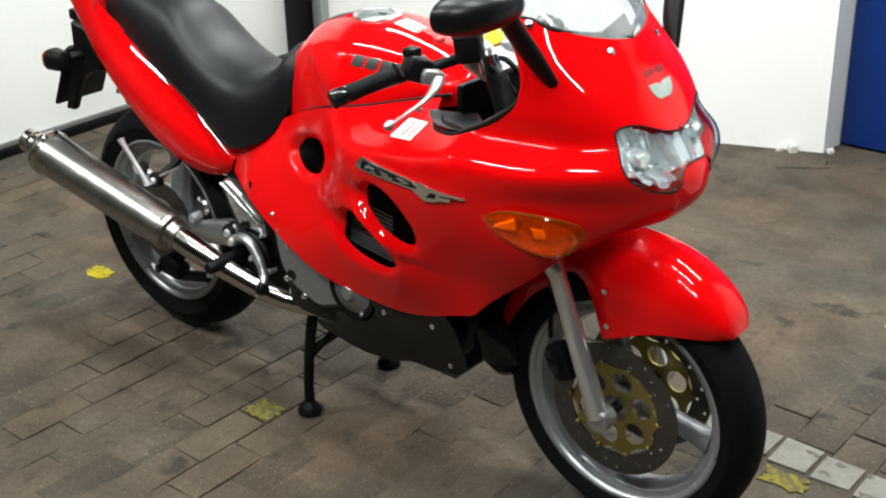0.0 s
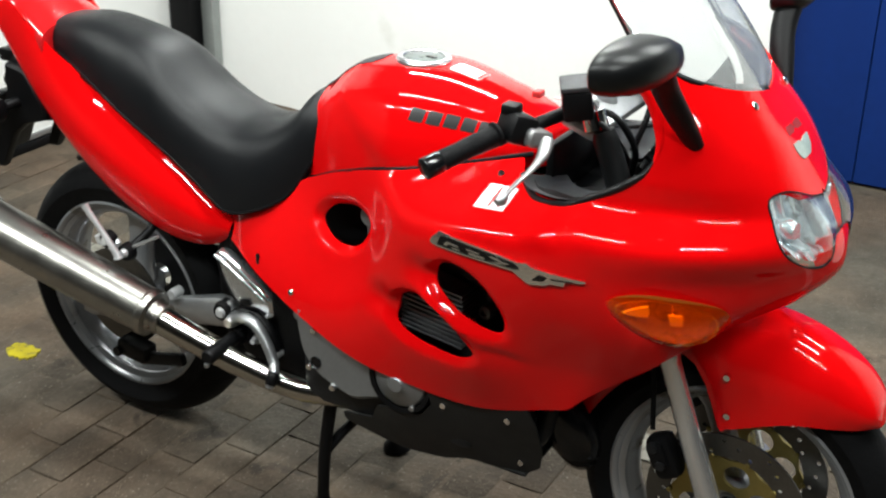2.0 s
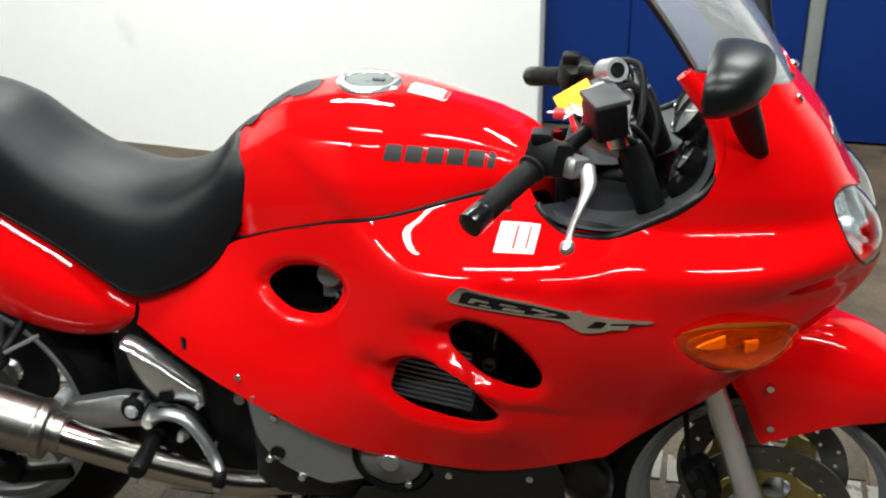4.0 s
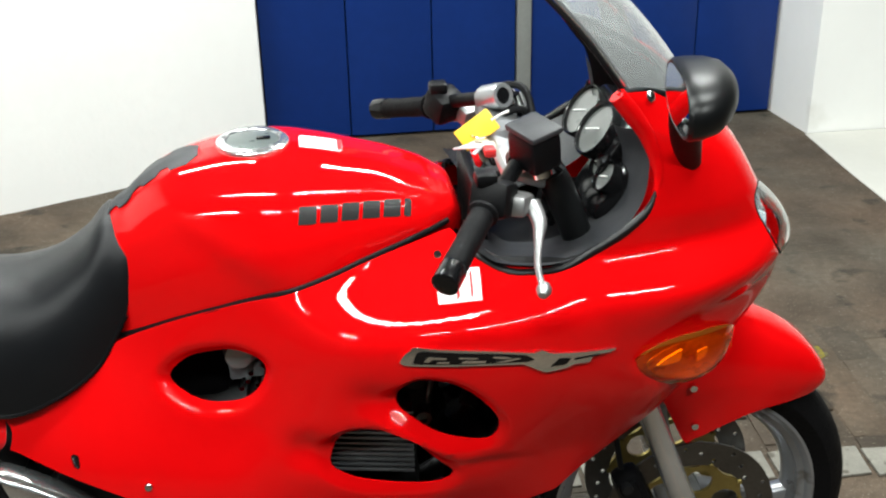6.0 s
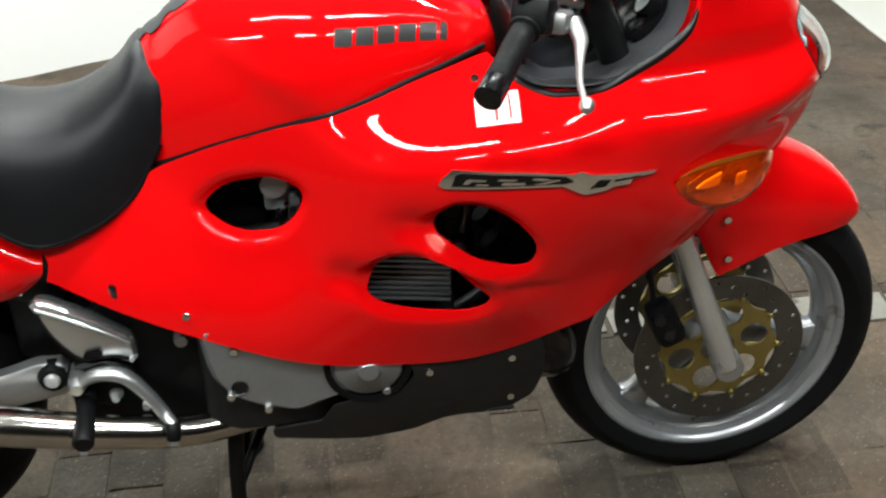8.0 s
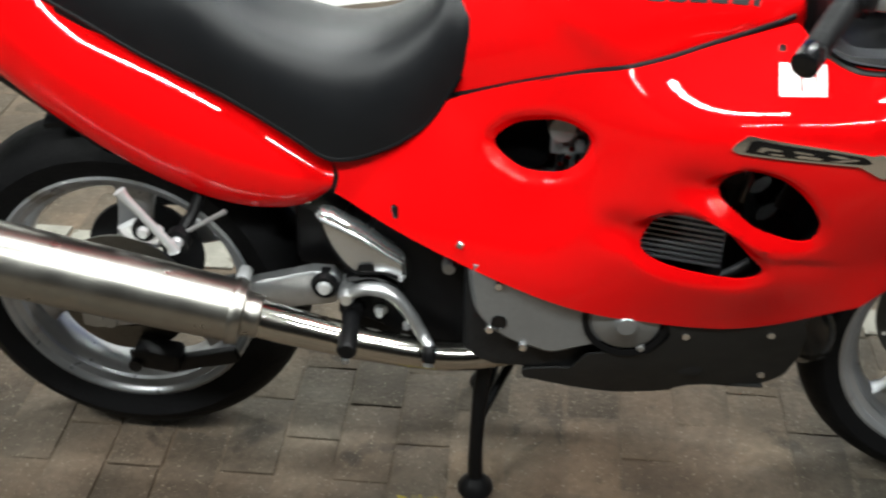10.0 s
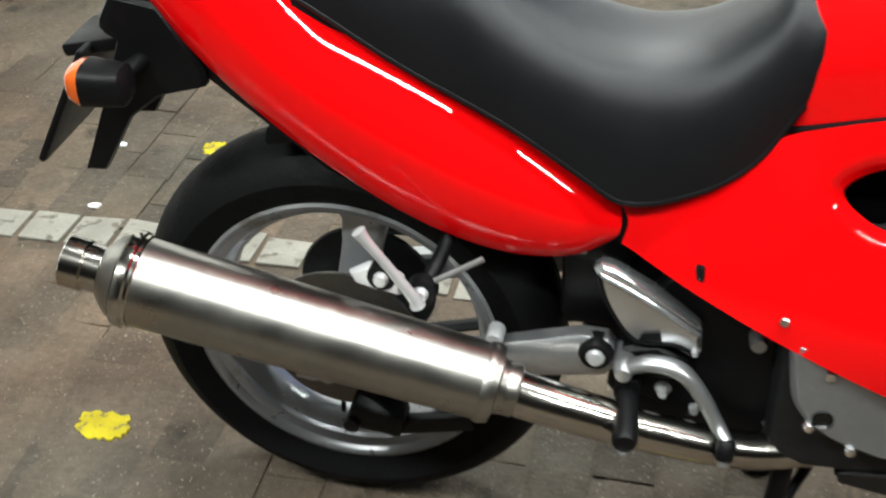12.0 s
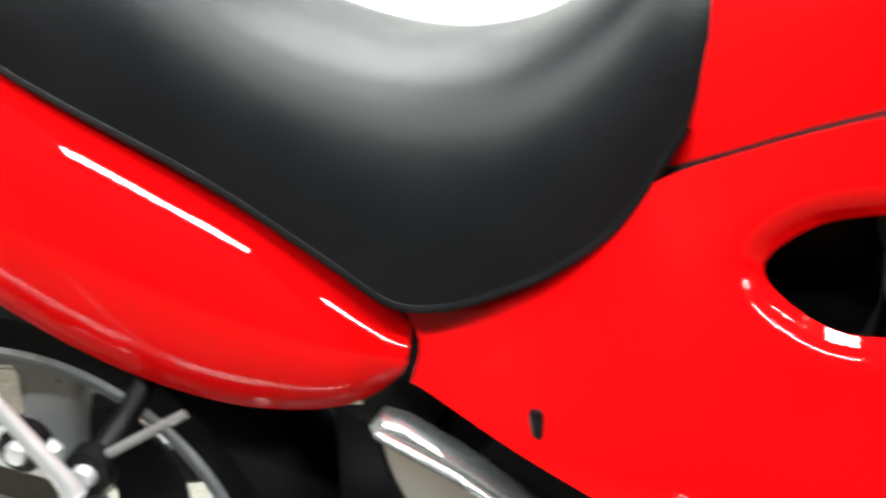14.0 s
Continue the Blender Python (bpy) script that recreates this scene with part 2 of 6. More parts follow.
def panel(outline, holes, surface, thick=0.003, step=0.012, lip=None, both=True):
    """A thin shell over an outline with holes in a plane (u, v), bent by surface(u, v) -> (x, y, z). lip: (depth at the rear, depth at the front, reach) of the rims round the holes."""
    from mathutils.geometry import delaunay_2d_cdt
    rings = [resample(np.array(outline, float), step)] + [resample(np.array(h, float), step * 0.6) for h in holes]
    lo, hi = rings[0].min(0), rings[0].max(0)
    grid = np.array([(u, v) for i, u in enumerate(np.arange(lo[0], hi[0], step)) for v in np.arange(lo[1] + (i % 2) * step / 2, hi[1], step)])
    keep = gap_to(grid, rings[0]) > step * 0.55
    for h in rings[1:]:
        d = gap_to(grid, h)
        keep &= d > step * 0.45
    grid = np.array([p for p in grid[keep] if inside(p, rings[0]) and not any(inside(p, h) for h in rings[1:])])
    extra = []
    for h in rings[1:]:
        mid = h.mean(0)
        for grow in (0.006, 0.013, 0.021):
            extra += [p + (p - mid) / np.linalg.norm(p - mid) * grow for p in h]
    if extra:
        near = np.array(extra)
        grid = np.vstack([grid[np.min([gap_to(grid, h) for h in rings[1:]], 0) > 0.024], near]) if len(grid) else near
        ok = gap_to(grid, rings[0]) > step * 0.4
        grid = np.array([p for p in grid[ok] if inside(p, rings[0]) and not any(inside(p, h) for h in rings[1:])])
    flat, edges = [], []
    for ring in rings:
        n = len(flat)
        flat += [tuple(p) for p in ring]
        edges += [(n + i, n + (i + 1) % len(ring)) for i in range(len(ring))]
    flat += [tuple(p) for p in grid]
    got = delaunay_2d_cdt([Vector(p) for p in flat], edges, [], 1, 1e-6)
    uv = np.array([tuple(v) for v in got[0]])
    tris = []
    for f in got[2]:
        c = uv[list(f)].mean(0)
        if inside(c, rings[0]) and not any(inside(c, h) for h in rings[1:]):
            tris.append(tuple(f))
    sink = np.zeros(len(uv))
    if lip:
        for h in rings[1:]:
            ahead = np.clip((uv[:, 0] - h[:, 0].min()) / np.ptp(h[:, 0]), 0, 1)
            sink = np.maximum(sink, (lip[0] + (lip[1] - lip[0]) * ahead) * np.exp(-((gap_to(uv, h) / lip[2]) ** 2)))

    def bend(u, v):
        return np.array(surface(u, v), float)

    e = 0.002
    outer, normal = [], []
    for (u, v), s in zip(uv, sink):
        p = bend(u, v)
        n = np.cross(bend(u + e, v) - bend(u - e, v), bend(u, v + e) - bend(u, v - e))
        n /= max(np.linalg.norm(n), 1e-12)
        outer.append(p - n * s)
        normal.append(n)
    outer, normal = np.array(outer), np.array(normal)
    inner = outer - normal * thick
    n = len(outer)
    count = {}
    for a, b, c in tris:
        for q in ((a, b), (b, c), (c, a)):
            count[tuple(sorted(q))] = count.get(tuple(sorted(q)), 0) + 1
    faces = list(tris) + [(c + n, b + n, a + n) for a, b, c in tris]
    faces += [(a, b, b + n, a + n) for (a, b), k in count.items() if k == 1]
    shape = [tuple(p) for p in np.vstack([outer, inner])], faces
    return [shape, mirrored(shape)] if both else [shape]

# ---- setting ----
WALL_Y, DOOR_Y, DOOR_L, DOOR_R, LEFT_X = 2.05, 2.83, 0.72, 2.73, -1.64
FOOT = -0.30


def level(x, y):
    """The ground falls gently towards the doors beyond the white line."""
    k = min(max((x + 1.3) / 1.2, 0.0), 1.0)
    return -0.075 * max(min(y, 3.2) - 0.70, 0.0) * k * k * (3 - 2 * k)


CONCRETE = material("bare_concrete", (0.08, 0.078, 0.072), 0.8, scale=2, vary=0.15, bump=0.3, bump_scale=30)


def setting(name, shape, mat, label, category):
    return tagged(part(name, shape, mat), label, category, kind="structure")


setting("ground", loft([[(x, y, level(x, y) - 0.0125) for y in (-9.0, 0.0, 0.70, 1.2, 1.8, 2.4, 3.3)] for x in (-5.0, -1.3, -1.1, -0.9, -0.7, -0.5, -0.3, -0.1, 3.0, 11.0)], closed=False), DIRT, "worn grey-brown concrete ground of the parking bay", "ground")
setting("ceiling", block((16.0, 12.6, 0.15), (3.0, -2.7, CEILING + 0.08), 0), CEILING_PAINT, "plain dark painted ceiling above the bay", "ceiling")
setting("wall_north", slab([(LEFT_X, 2.05), (-0.95, 2.06), (-0.29, 2.21), (DOOR_L - 0.002, 2.68), (DOOR_L - 0.01, 3.2), (LEFT_X, 3.2)], FOOT, CEILING, "z"), WHITE_WALL, "rough white painted wall behind the bike", "wall")
setting("wall_north_east", slab([(DOOR_R + 0.045, 2.54), (8.9, 2.50), (8.9, 3.2), (DOOR_R - 0.02, 3.2)], FOOT, CEILING, "z"), WHITE_WALL, "rough white painted wall beside the blue doors", "wall")
setting("wall_west", block((0.2, 2.0, CEILING - 0.05), (LEFT_X - 0.1, 1.08, CEILING / 2 + 0.025), 0.004), WHITE_WALL, "white boarded wall at the rear of the bay", "wall")
setting("wall_west_far", block((0.2, 9.0, CEILING), (LEFT_X - 0.13, -4.42, CEILING / 2), 0.004), CONCRETE, "bare grey concrete wall beyond the boarding", "wall")
setting("wall_east", block((0.2, 12.4, CEILING + 0.3), (9.0, -2.8, CEILING / 2 - 0.15), 0.004), CONCRETE, "bare grey concrete wall at the far side", "wall")
setting("wall_south", block((16.0, 0.2, CEILING), (3.0, -8.8, CEILING / 2), 0.004), CONCRETE, "bare grey concrete wall behind the viewer", "wall")
setting("wall_recess", block((DOOR_R - DOOR_L + 0.4, 0.1, CEILING + 0.3), ((DOOR_L + DOOR_R) / 2, DOOR_Y + 0.15, CEILING / 2 - 0.15), 0.0), CONCRETE, "bare wall behind the blue doors", "wall")

# blue double doors with a grey post between the leaves
doors = tagged(new("door_1"), "closed blue painted double doors in a recess", "door", kind="structure")
POST_X = 1.72
GREY_POST = material("grey_steel_post", (0.30, 0.32, 0.31), 0.45, 0.3, scale=6, vary=0.1)
for x0, x1 in ((DOOR_L, POST_X - 0.03), (POST_X + 0.03, DOOR_R)):
    n = max(2, round((x1 - x0) / 0.31))
    w = (x1 - x0) / n
    for k in range(n):
        part("door_board", block((w - 0.004, 0.05, CEILING + 0.14), (x0 + (k + 0.5) * w, DOOR_Y + 0.03, CEILING / 2 - 0.075), 0.004), BLUE_DOOR, doors)
part("door_post", block((0.055, 0.06, CEILING + 0.15), (POST_X, DOOR_Y + 0.018, CEILING / 2 - 0.08), 0.004), GREY_POST, doors, "grey steel post")
part("door_handle", block((0.018, 0.02, 0.16), (2.56, DOOR_Y - 0.004, 0.52), 0.004), BLUE_DOOR, doors)

# foot of the boarded wall: dark seal and bright strip; corner post
setting("baseboard", block((0.03, 2.0, 0.036), (LEFT_X + 0.0, 1.08, 0.017), 0.004), BLACK_PLASTIC, "black rubber seal along the foot of the white wall", "trim")
setting("trim", block((0.012, 2.0, 0.022), (LEFT_X + 0.004, 1.08, 0.0485), 0.003), GREY_STEEL, "dull metal strip along the foot of the white wall", "trim")
setting("corner_post", block((0.11, 0.12, CEILING), (LEFT_X + 0.06, WALL_Y - 0.06, CEILING / 2), 0.006), BLACK_PLASTIC, "dark post in the corner of the bay", "post")
setting("corner_trim", block((0.06, 0.05, CEILING), (LEFT_X + 0.148, WALL_Y - 0.026, CEILING / 2), 0.004), GREY_POST, "grey strip beside the dark post", "trim")

# ---- motorcycle ----
bike = thing("motorcycle", "glossy red sport touring motorcycle parked on its centre stand", "motorcycle")
FRONT, REAR = 1.47, 0.0
FRONT_Z, REAR_Z = 0.300, 0.330


def pair(name, shapes, mat, parent, label=""):
    """One part for each shape of a mirrored pair."""
    return [part(name, [shape], mat, parent, label) for shape in shapes][0]


def field(points, soft=2e-4):
    """A thin-plate surface w(x, z) through points (x, z, w)."""
    p = np.array(points, float)

    def kernel(d2):
        return np.where(d2 > 1e-12, 0.5 * d2 * np.log(np.maximum(d2, 1e-12)), 0.0)

    n = len(p)
    k = kernel(((p[:, None, :2] - p[None, :, :2]) ** 2).sum(-1)) + soft * np.eye(n)
    q = np.hstack([np.ones((n, 1)), p[:, :2]])
    a = np.vstack([np.hstack([k, q]), np.hstack([q.T, np.zeros((3, 3))])])
    w = np.linalg.solve(a, np.r_[p[:, 2], np.zeros(3)])

    def f(x, z):
        d2 = (p[:, 0] - x) ** 2 + (p[:, 1] - z) ** 2
        return float(kernel(d2) @ w[:n] + w[n] + w[n + 1] * x + w[n + 2] * z)

    return f


# half width of the fairing's side, by length and height
side_width = field([
    (0.36, 0.60, 0.105), (0.42, 0.64, 0.118), (0.49, 0.585, 0.16), (0.60, 0.55, 0.19), (0.56, 0.75, 0.101), (0.67, 0.805, 0.142), (0.75, 0.835, 0.168),
    (0.82, 0.86, 0.186), (0.64, 0.705, 0.152), (0.75, 0.65, 0.197), (0.78, 0.72, 0.196), (0.75, 0.50, 0.222), (0.90, 0.80, 0.253), (0.90, 0.60, 0.25), (0.90, 0.46, 0.215),
    (0.975, 0.80, 0.274), (0.98, 0.90, 0.272), (1.05, 0.70, 0.273), (1.05, 0.56, 0.255), (1.105, 0.638, 0.261), (1.05, 0.44, 0.20), (1.1, 0.90, 0.282), (1.13, 0.80, 0.290),
    (1.179, 0.761, 0.289), (1.2, 0.80, 0.293), (1.2, 0.70, 0.272), (1.2, 0.58, 0.22), (1.2, 0.90, 0.285)], 2e-3)
# the sloping shelf above it: half width and height of its inner edge, its run for each unit of drop, and the roundness of the shoulder
shelf_in = curve([0.40, 0.56, 0.67, 0.75, 0.817, 0.88, 0.94, 1.01, 1.06, 1.125, 1.2], [0.09, 0.103, 0.143, 0.170, 0.182, 0.160, 0.134, 0.113, 0.105, 0.152, 0.216])
shelf_top = curve([0.40, 0.56, 0.67, 0.75, 0.817, 0.88, 0.94, 1.0, 1.06, 1.125, 1.2], [0.68, 0.75, 0.803, 0.834, 0.855, 0.865, 0.878, 0.892, 0.906, 0.906, 0.905])
shelf_run = curve([0.40, 0.70, 0.78, 0.83, 0.88, 0.95, 1.05, 1.12, 1.2], [3.0, 2.6, 1.5, 1.3, 1.7, 2.3, 2.6, 2.2, 1.6])
shelf_round = curve([0.40, 0.78, 0.84, 0.90, 1.0, 1.2], [0.004, 0.006, 0.018, 0.030, 0.032, 0.024])
nose_reach = curve([0.50, 0.60, 0.66, 0.70, 0.74, 0.78, 0.82, 0.87, 0.93, 1.0, 1.06, 1.15], [1.30, 1.420, 1.470, 1.510, 1.558, 1.592, 1.594, 1.573, 1.532, 1.490, 1.440, 1.375])
nose_round = curve([0.50, 0.60, 0.66, 0.74, 0.80, 0.86, 0.94, 1.02, 1.10, 1.15], [2.4, 2.4, 2.3, 1.9, 1.75, 2.4, 3.2, 3.2, 2.7, 2.5])
TURN_X, NOSE_U = 1.2, 1.7


def fairing_width(x, z):
    """The side with its knee hollow, whose front edge is a soft step, the hollows behind the openings and the groove under the fin."""
    r = math.hypot((x - 0.672) / 0.150, (z - 0.742) / 0.157)
    ahead = min(max((x - 0.60) / 0.12, 0.0), 1.0)
    dents = sum(deep * math.exp(-(((x - cx) / 0.032) ** 2) - ((z - cz) / 0.027) ** 2) for cx, cz, deep in ((0.935, 0.715, 0.014), (0.838, 0.620, 0.015)))
    under = 0.603 - 0.20 * (x - 1.06) - z
    groove = 0.010 / (1 + math.exp(-under / 0.0035)) * math.exp(-max(under, 0.0) / 0.022) * math.exp(-(((x - 1.085) / 0.055) ** 2))
    drop = shelf_top(x) - z
    drop = 0.004 * math.log1p(math.exp(drop / 0.004)) if drop < 0.1 else drop
    a, b = side_width(x, z), shelf_in(x) + shelf_run(x) * drop - 0.2 * max(z - 0.95, 0.0)
    body = 0.5 * (a + b - math.sqrt((a - b) ** 2 + shelf_round(x) ** 2))
    across, run = (x - 1.0) * 0.515 + (z - 0.645) * 0.857, (x - 1.0) * 0.857 - (z - 0.645) * 0.515
    fin = 0.007 * math.exp(-((across / 0.011) ** 2) - (run / 0.085) ** 4)
    return body - dents - groove + fin + 0.008 * ahead * (1 / (1 + math.exp(-(r - 1) / 0.10)) - 0.6)


def fairing_skin(u, z):
    """The outer skin of the right half: u is the length up to TURN_X, then runs round the nose to NOSE_U at the middle."""
    if u <= TURN_X:
        return u, -fairing_width(u, z), z
    a = min((u - TURN_X) / (NOSE_U - TURN_X), 1.0) * math.pi / 2
    s, c, k = math.sin(a), math.cos(a), 2 / nose_round(z)
    ahead = (nose_reach(z) - TURN_X) * s**k
    wide = fairing_width(TURN_X, z)
    wide += (wide - fairing_width(TURN_X - 0.01, z)) * 100 * ahead * math.exp(-ahead / 0.05)
    return TURN_X + ahead, -wide * max(c, 0.0) ** k, z


def skin_u(x, z):
    if x <= TURN_X:
        return x
    s = min((x - TURN_X) / (nose_reach(z) - TURN_X), 1.0)
    return TURN_X + (NOSE_U - TURN_X) * math.asin(s ** (nose_round(z) / 2)) / (math.pi / 2)


def on_skin(points):
    return [(skin_u(x, z), z) for x, z in points]


LAMP = [(1.66, 0.846), (1.64, 0.822), (1.615, 0.811), (1.590, 0.814), (1.565, 0.825), (1.535, 0.852), (1.515, 0.885), (1.511, 0.910), (1.520, 0.931), (1.55, 0.939), (1.593, 0.939), (1.633, 0.930)]
lamp_curve = spline([(1.7, 0.853), (1.682, 0.852), *LAMP, (1.668, 0.917), (1.7, 0.908)], 4)
fairing_edge = np.vstack([
    spline([(0.392, 0.592), (0.398, 0.625), (0.376, 0.662), (0.44, 0.672), (0.512, 0.70), (0.556, 0.745), (0.585, 0.765)], 4)[:-1],
    spline([(0.585, 0.765), (0.664, 0.802), (0.744, 0.832), (0.817, 0.854), (0.88, 0.864), (0.94, 0.877), (1.0, 0.891), (1.06, 0.906)], 4)[:-1],
    spline(on_skin([(1.06, 0.906), (1.08, 0.893), (1.125, 0.884), (1.2, 0.897), (1.277, 0.932), (1.323, 0.966), (1.336, 1.02), (1.320, 1.065), (1.275, 1.124)]), 5)[:-1],
    spline(on_skin([(1.275, 1.124), (1.325, 1.116), (1.38, 1.095), (1.443, 1.064)]) + [(1.7, 1.046)], 4)[:-1],
    np.array([(1.7, 1.046)]), lamp_curve[::-1], np.array([(1.7, 0.738)]),
    spline([(1.69, 0.738), (1.60, 0.736), (1.545, 0.726), (1.510, 0.702), (1.475, 0.680), *on_skin([(1.338, 0.602), (1.227, 0.508), (1.158, 0.472), (1.045, 0.440), (0.951, 0.440), (0.870, 0.450), (0.793, 0.464), (0.616, 0.515), (0.500, 0.556), (0.412, 0.587)]), (0.392, 0.592)], 5)[:-1]])
HOLE_A = spline([(0.635, 0.713), (0.66, 0.738), (0.69, 0.751), (0.74, 0.760), (0.778, 0.745), (0.770, 0.712), (0.740, 0.684), (0.69, 0.677), (0.65, 0.693)], 4, True)
HOLE_B = spline([(0.953, 0.710), (0.975, 0.738), (1.0, 0.748), (1.045, 0.738), (1.085, 0.705), (1.108, 0.664), (1.094, 0.632), (1.03, 0.650), (0.98, 0.684)], 4, True)
HOLE_C = spline([(0.856, 0.602), (0.880, 0.647), (0.925, 0.661), (0.978, 0.642), (1.015, 0.608), (1.043, 0.575), (1.010, 0.553), (0.93, 0.557), (0.88, 0.572)], 4, True)
fairing = part("fairing", panel(fairing_edge, [HOLE_A, HOLE_B, HOLE_C], fairing_skin, lip=(0.017, 0.008, 0.008), step=0.0085), RED, bike, "glossy red fairing with three air openings a side")

# tank
tank_top = curve([0.545, 0.560, 0.60, 0.655, 0.707, 0.765, 0.844, 0.924, 1.005, 1.05, 1.08, 1.092], [0.82, 0.893, 0.946, 0.988, 1.004, 1.013, 1.009, 0.993, 0.968, 0.945, 0.916, 0.875])
tank_low = curve([0.545, 0.585, 0.664, 0.744, 0.817, 0.88, 0.94, 1.0, 1.06, 1.1], [0.745, 0.763, 0.802, 0.833, 0.856, 0.866, 0.879, 0.893, 0.905, 0.90])
tank_half = curve([0.545, 0.58, 0.65, 0.75, 0.82, 0.88, 0.94, 1.0, 1.05, 1.075, 1.092], [0.08, 0.096, 0.130, 0.163, 0.175, 0.155, 0.130, 0.110, 0.086, 0.060, 0.018])
# one half of the section: share of the half width against share of the height, with a firm shoulder
tank_section = spline([(1.0, 0.0), (0.985, 0.2), (0.945, 0.42), (0.845, 0.66), (0.725, 0.80), (0.58, 0.88), (0.42, 0.940), (0.25, 0.978), (0.0, 1.0)], 6)


def knee(x, z):
    """The hollow for the knee: its front edge runs from the seam up and back."""
    edge = 0.81 - 1.45 * (z - 0.85)
    return 0.008 / (1 + math.exp((x - edge) / 0.014)) * min(max((0.985 - z) / 0.04, 0.0), 1.0)


rings = []
for x in np.linspace(0.547, 1.09, 80):
    top, low, w = tank_top(x), min(tank_low(x), tank_top(x) - 0.015), tank_half(x)
    ring = []
    for sd, share in ((1, tank_section), (-1, tank_section[-2::-1])):
        for f, g in share:
            z = low + (top - low) * g
            ring.append((x, sd * max(w * f - knee(x, z) * min(1.0, 3 * f), 0.0), z))
    ring += [(x, -w * 0.9, low - 0.03), (x, w * 0.9, low - 0.03)]
    rings.append(ring)
fuel_tank = part("fuel_tank", loft(rings), RED, bike, "glossy red fuel tank")

# seat
seat_top = curve([-0.12, -0.05, 0.08, 0.15, 0.18, 0.21, 0.26, 0.34, 0.42, 0.48, 0.53, 0.565, 0.595], [0.975, 0.982, 0.964, 0.953, 0.943, 0.920, 0.884, 0.850, 0.840, 0.853, 0.886, 0.922, 0.910])
seat_low = curve([-0.12, -0.049, 0.112, 0.249, 0.332, 0.389, 0.455, 0.517, 0.561, 0.585, 0.60], [0.91, 0.885, 0.805, 0.74, 0.69, 0.657, 0.670, 0.701, 0.744, 0.788, 0.845])
seat_half = curve([-0.12, 0.0, 0.15, 0.30, 0.40, 0.50, 0.56, 0.60], [0.075, 0.098, 0.118, 0.128, 0.134, 0.126, 0.104, 0.088])
scoop = curve([-0.12, 0.15, 0.19, 0.25, 0.33, 0.45, 0.54, 0.60], [0.0, 0.0, 0.008, 0.014, 0.012, 0.007, 0.002, 0.0])
rings = []
for x in np.linspace(-0.12, 0.597, 64):
    top, low, w = seat_top(x), seat_low(x), seat_half(x)
    ring = []
    for a in np.linspace(0, math.pi, 49):
        c, sn = math.cos(a), math.sin(a)
        y, z = w * (abs(c) ** 0.66) * (1 if c > 0 else -1), low + (top - low) * sn ** 0.72
        rim = min(max((0.92 - abs(y) / w) / 0.45, 0.0), 1.0)
        z -= scoop(x) * rim * rim * (3 - 2 * rim) * (1 if sn > 0.3 else 0)
        ring.append((x, y, z))
    rings.append(ring)
seat = part("seat", loft(rings), VINYL, bike, "black grained vinyl dual seat")
pair("seat_piping", [along([(x, sd * seat_half(x) * 0.985, seat_low(x) + 0.003) for x in np.linspace(-0.10, 0.585, 18)], 0.004, 8) for sd in (-1, 1)], BLACK_PLASTIC, seat)

# tail
tail_half = curve([-0.27, -0.20, -0.12, 0.0, 0.12, 0.25, 0.34, 0.39], [0.092, 0.105, 0.120, 0.139, 0.150, 0.150, 0.136, 0.120])
tail_rim = curve([-0.26, -0.20, -0.13, -0.06, 0.05, 0.20, 0.30, 0.362, 0.388], [1.04, 1.0, 0.945, 0.893, 0.838, 0.765, 0.712, 0.667, 0.64])
tail_foot = curve([-0.262, -0.235, -0.17, -0.07, 0.02, 0.12, 0.20, 0.28, 0.35, 0.39], [0.905, 0.872, 0.797, 0.715, 0.657, 0.604, 0.575, 0.560, 0.567, 0.590])


def tail_width(x, z):
    """A plump section, fullest below its middle, tucked in towards the seat and rolled under at the foot."""
    low, top = tail_foot(x), tail_rim(x)
    share = min(max((z - low) / max(top - low, 0.02), -0.3), 1.3)
    tuck = 0.058 * (max(share - 0.45, 0.0) / 0.55) ** 2 * min(max((x + 0.20) / 0.22, 0.15), 1.0)
    roll = 0.022 * (max(0.42 - share, 0.0) / 0.42) ** 2.6
    return tail_half(x) - tuck - roll


tail_edge = spline([(0.385, 0.60), (0.388, 0.63), (0.362, 0.667), (0.30, 0.712), (0.20, 0.765), (0.05, 0.838), (-0.06, 0.893), (-0.13, 0.945), (-0.20, 1.0), (-0.25, 1.0), (-0.262, 0.94), (-0.235, 0.875), (-0.17, 0.80), (-0.07, 0.718), (0.02, 0.66), (0.12, 0.607), (0.20, 0.578), (0.28, 0.563), (0.35, 0.570)], 4, True)
tail = pair("tail_panel", panel(tail_edge, [], lambda u, v: (u, -tail_width(u, v), v), step=0.009), RED, bike, "glossy red tail panel")


GLASS = bpy.data.materials.new("clear_glass")
GLASS.use_nodes = True
GLASS.node_tree.nodes["Principled BSDF"].inputs["Transmission Weight"].default_value = 1.0
GLASS.node_tree.nodes["Principled BSDF"].inputs["Roughness"].default_value = 0.02
GLASS.node_tree.nodes["Principled BSDF"].inputs["IOR"].default_value = 1.3
GLASS.node_tree.nodes["Principled BSDF"].inputs["Base Color"].default_value = (0.93, 0.95, 0.94, 1)
# a tenth is diffuse: milky haze put in for reflections and scratches
SCREEN = bpy.data.materials.new("hazy_clear_plastic")
SCREEN.use_nodes = True
for slot, value in (("Transmission Weight", 0.90), ("Roughness", 0.04), ("IOR", 1.04), ("Coat Weight", 1.0), ("Coat Roughness", 0.03), ("Coat IOR", 1.7), ("Base Color", (0.86, 0.89, 0.89, 1))):
    SCREEN.node_tree.nodes["Principled BSDF"].inputs[slot].default_value = value
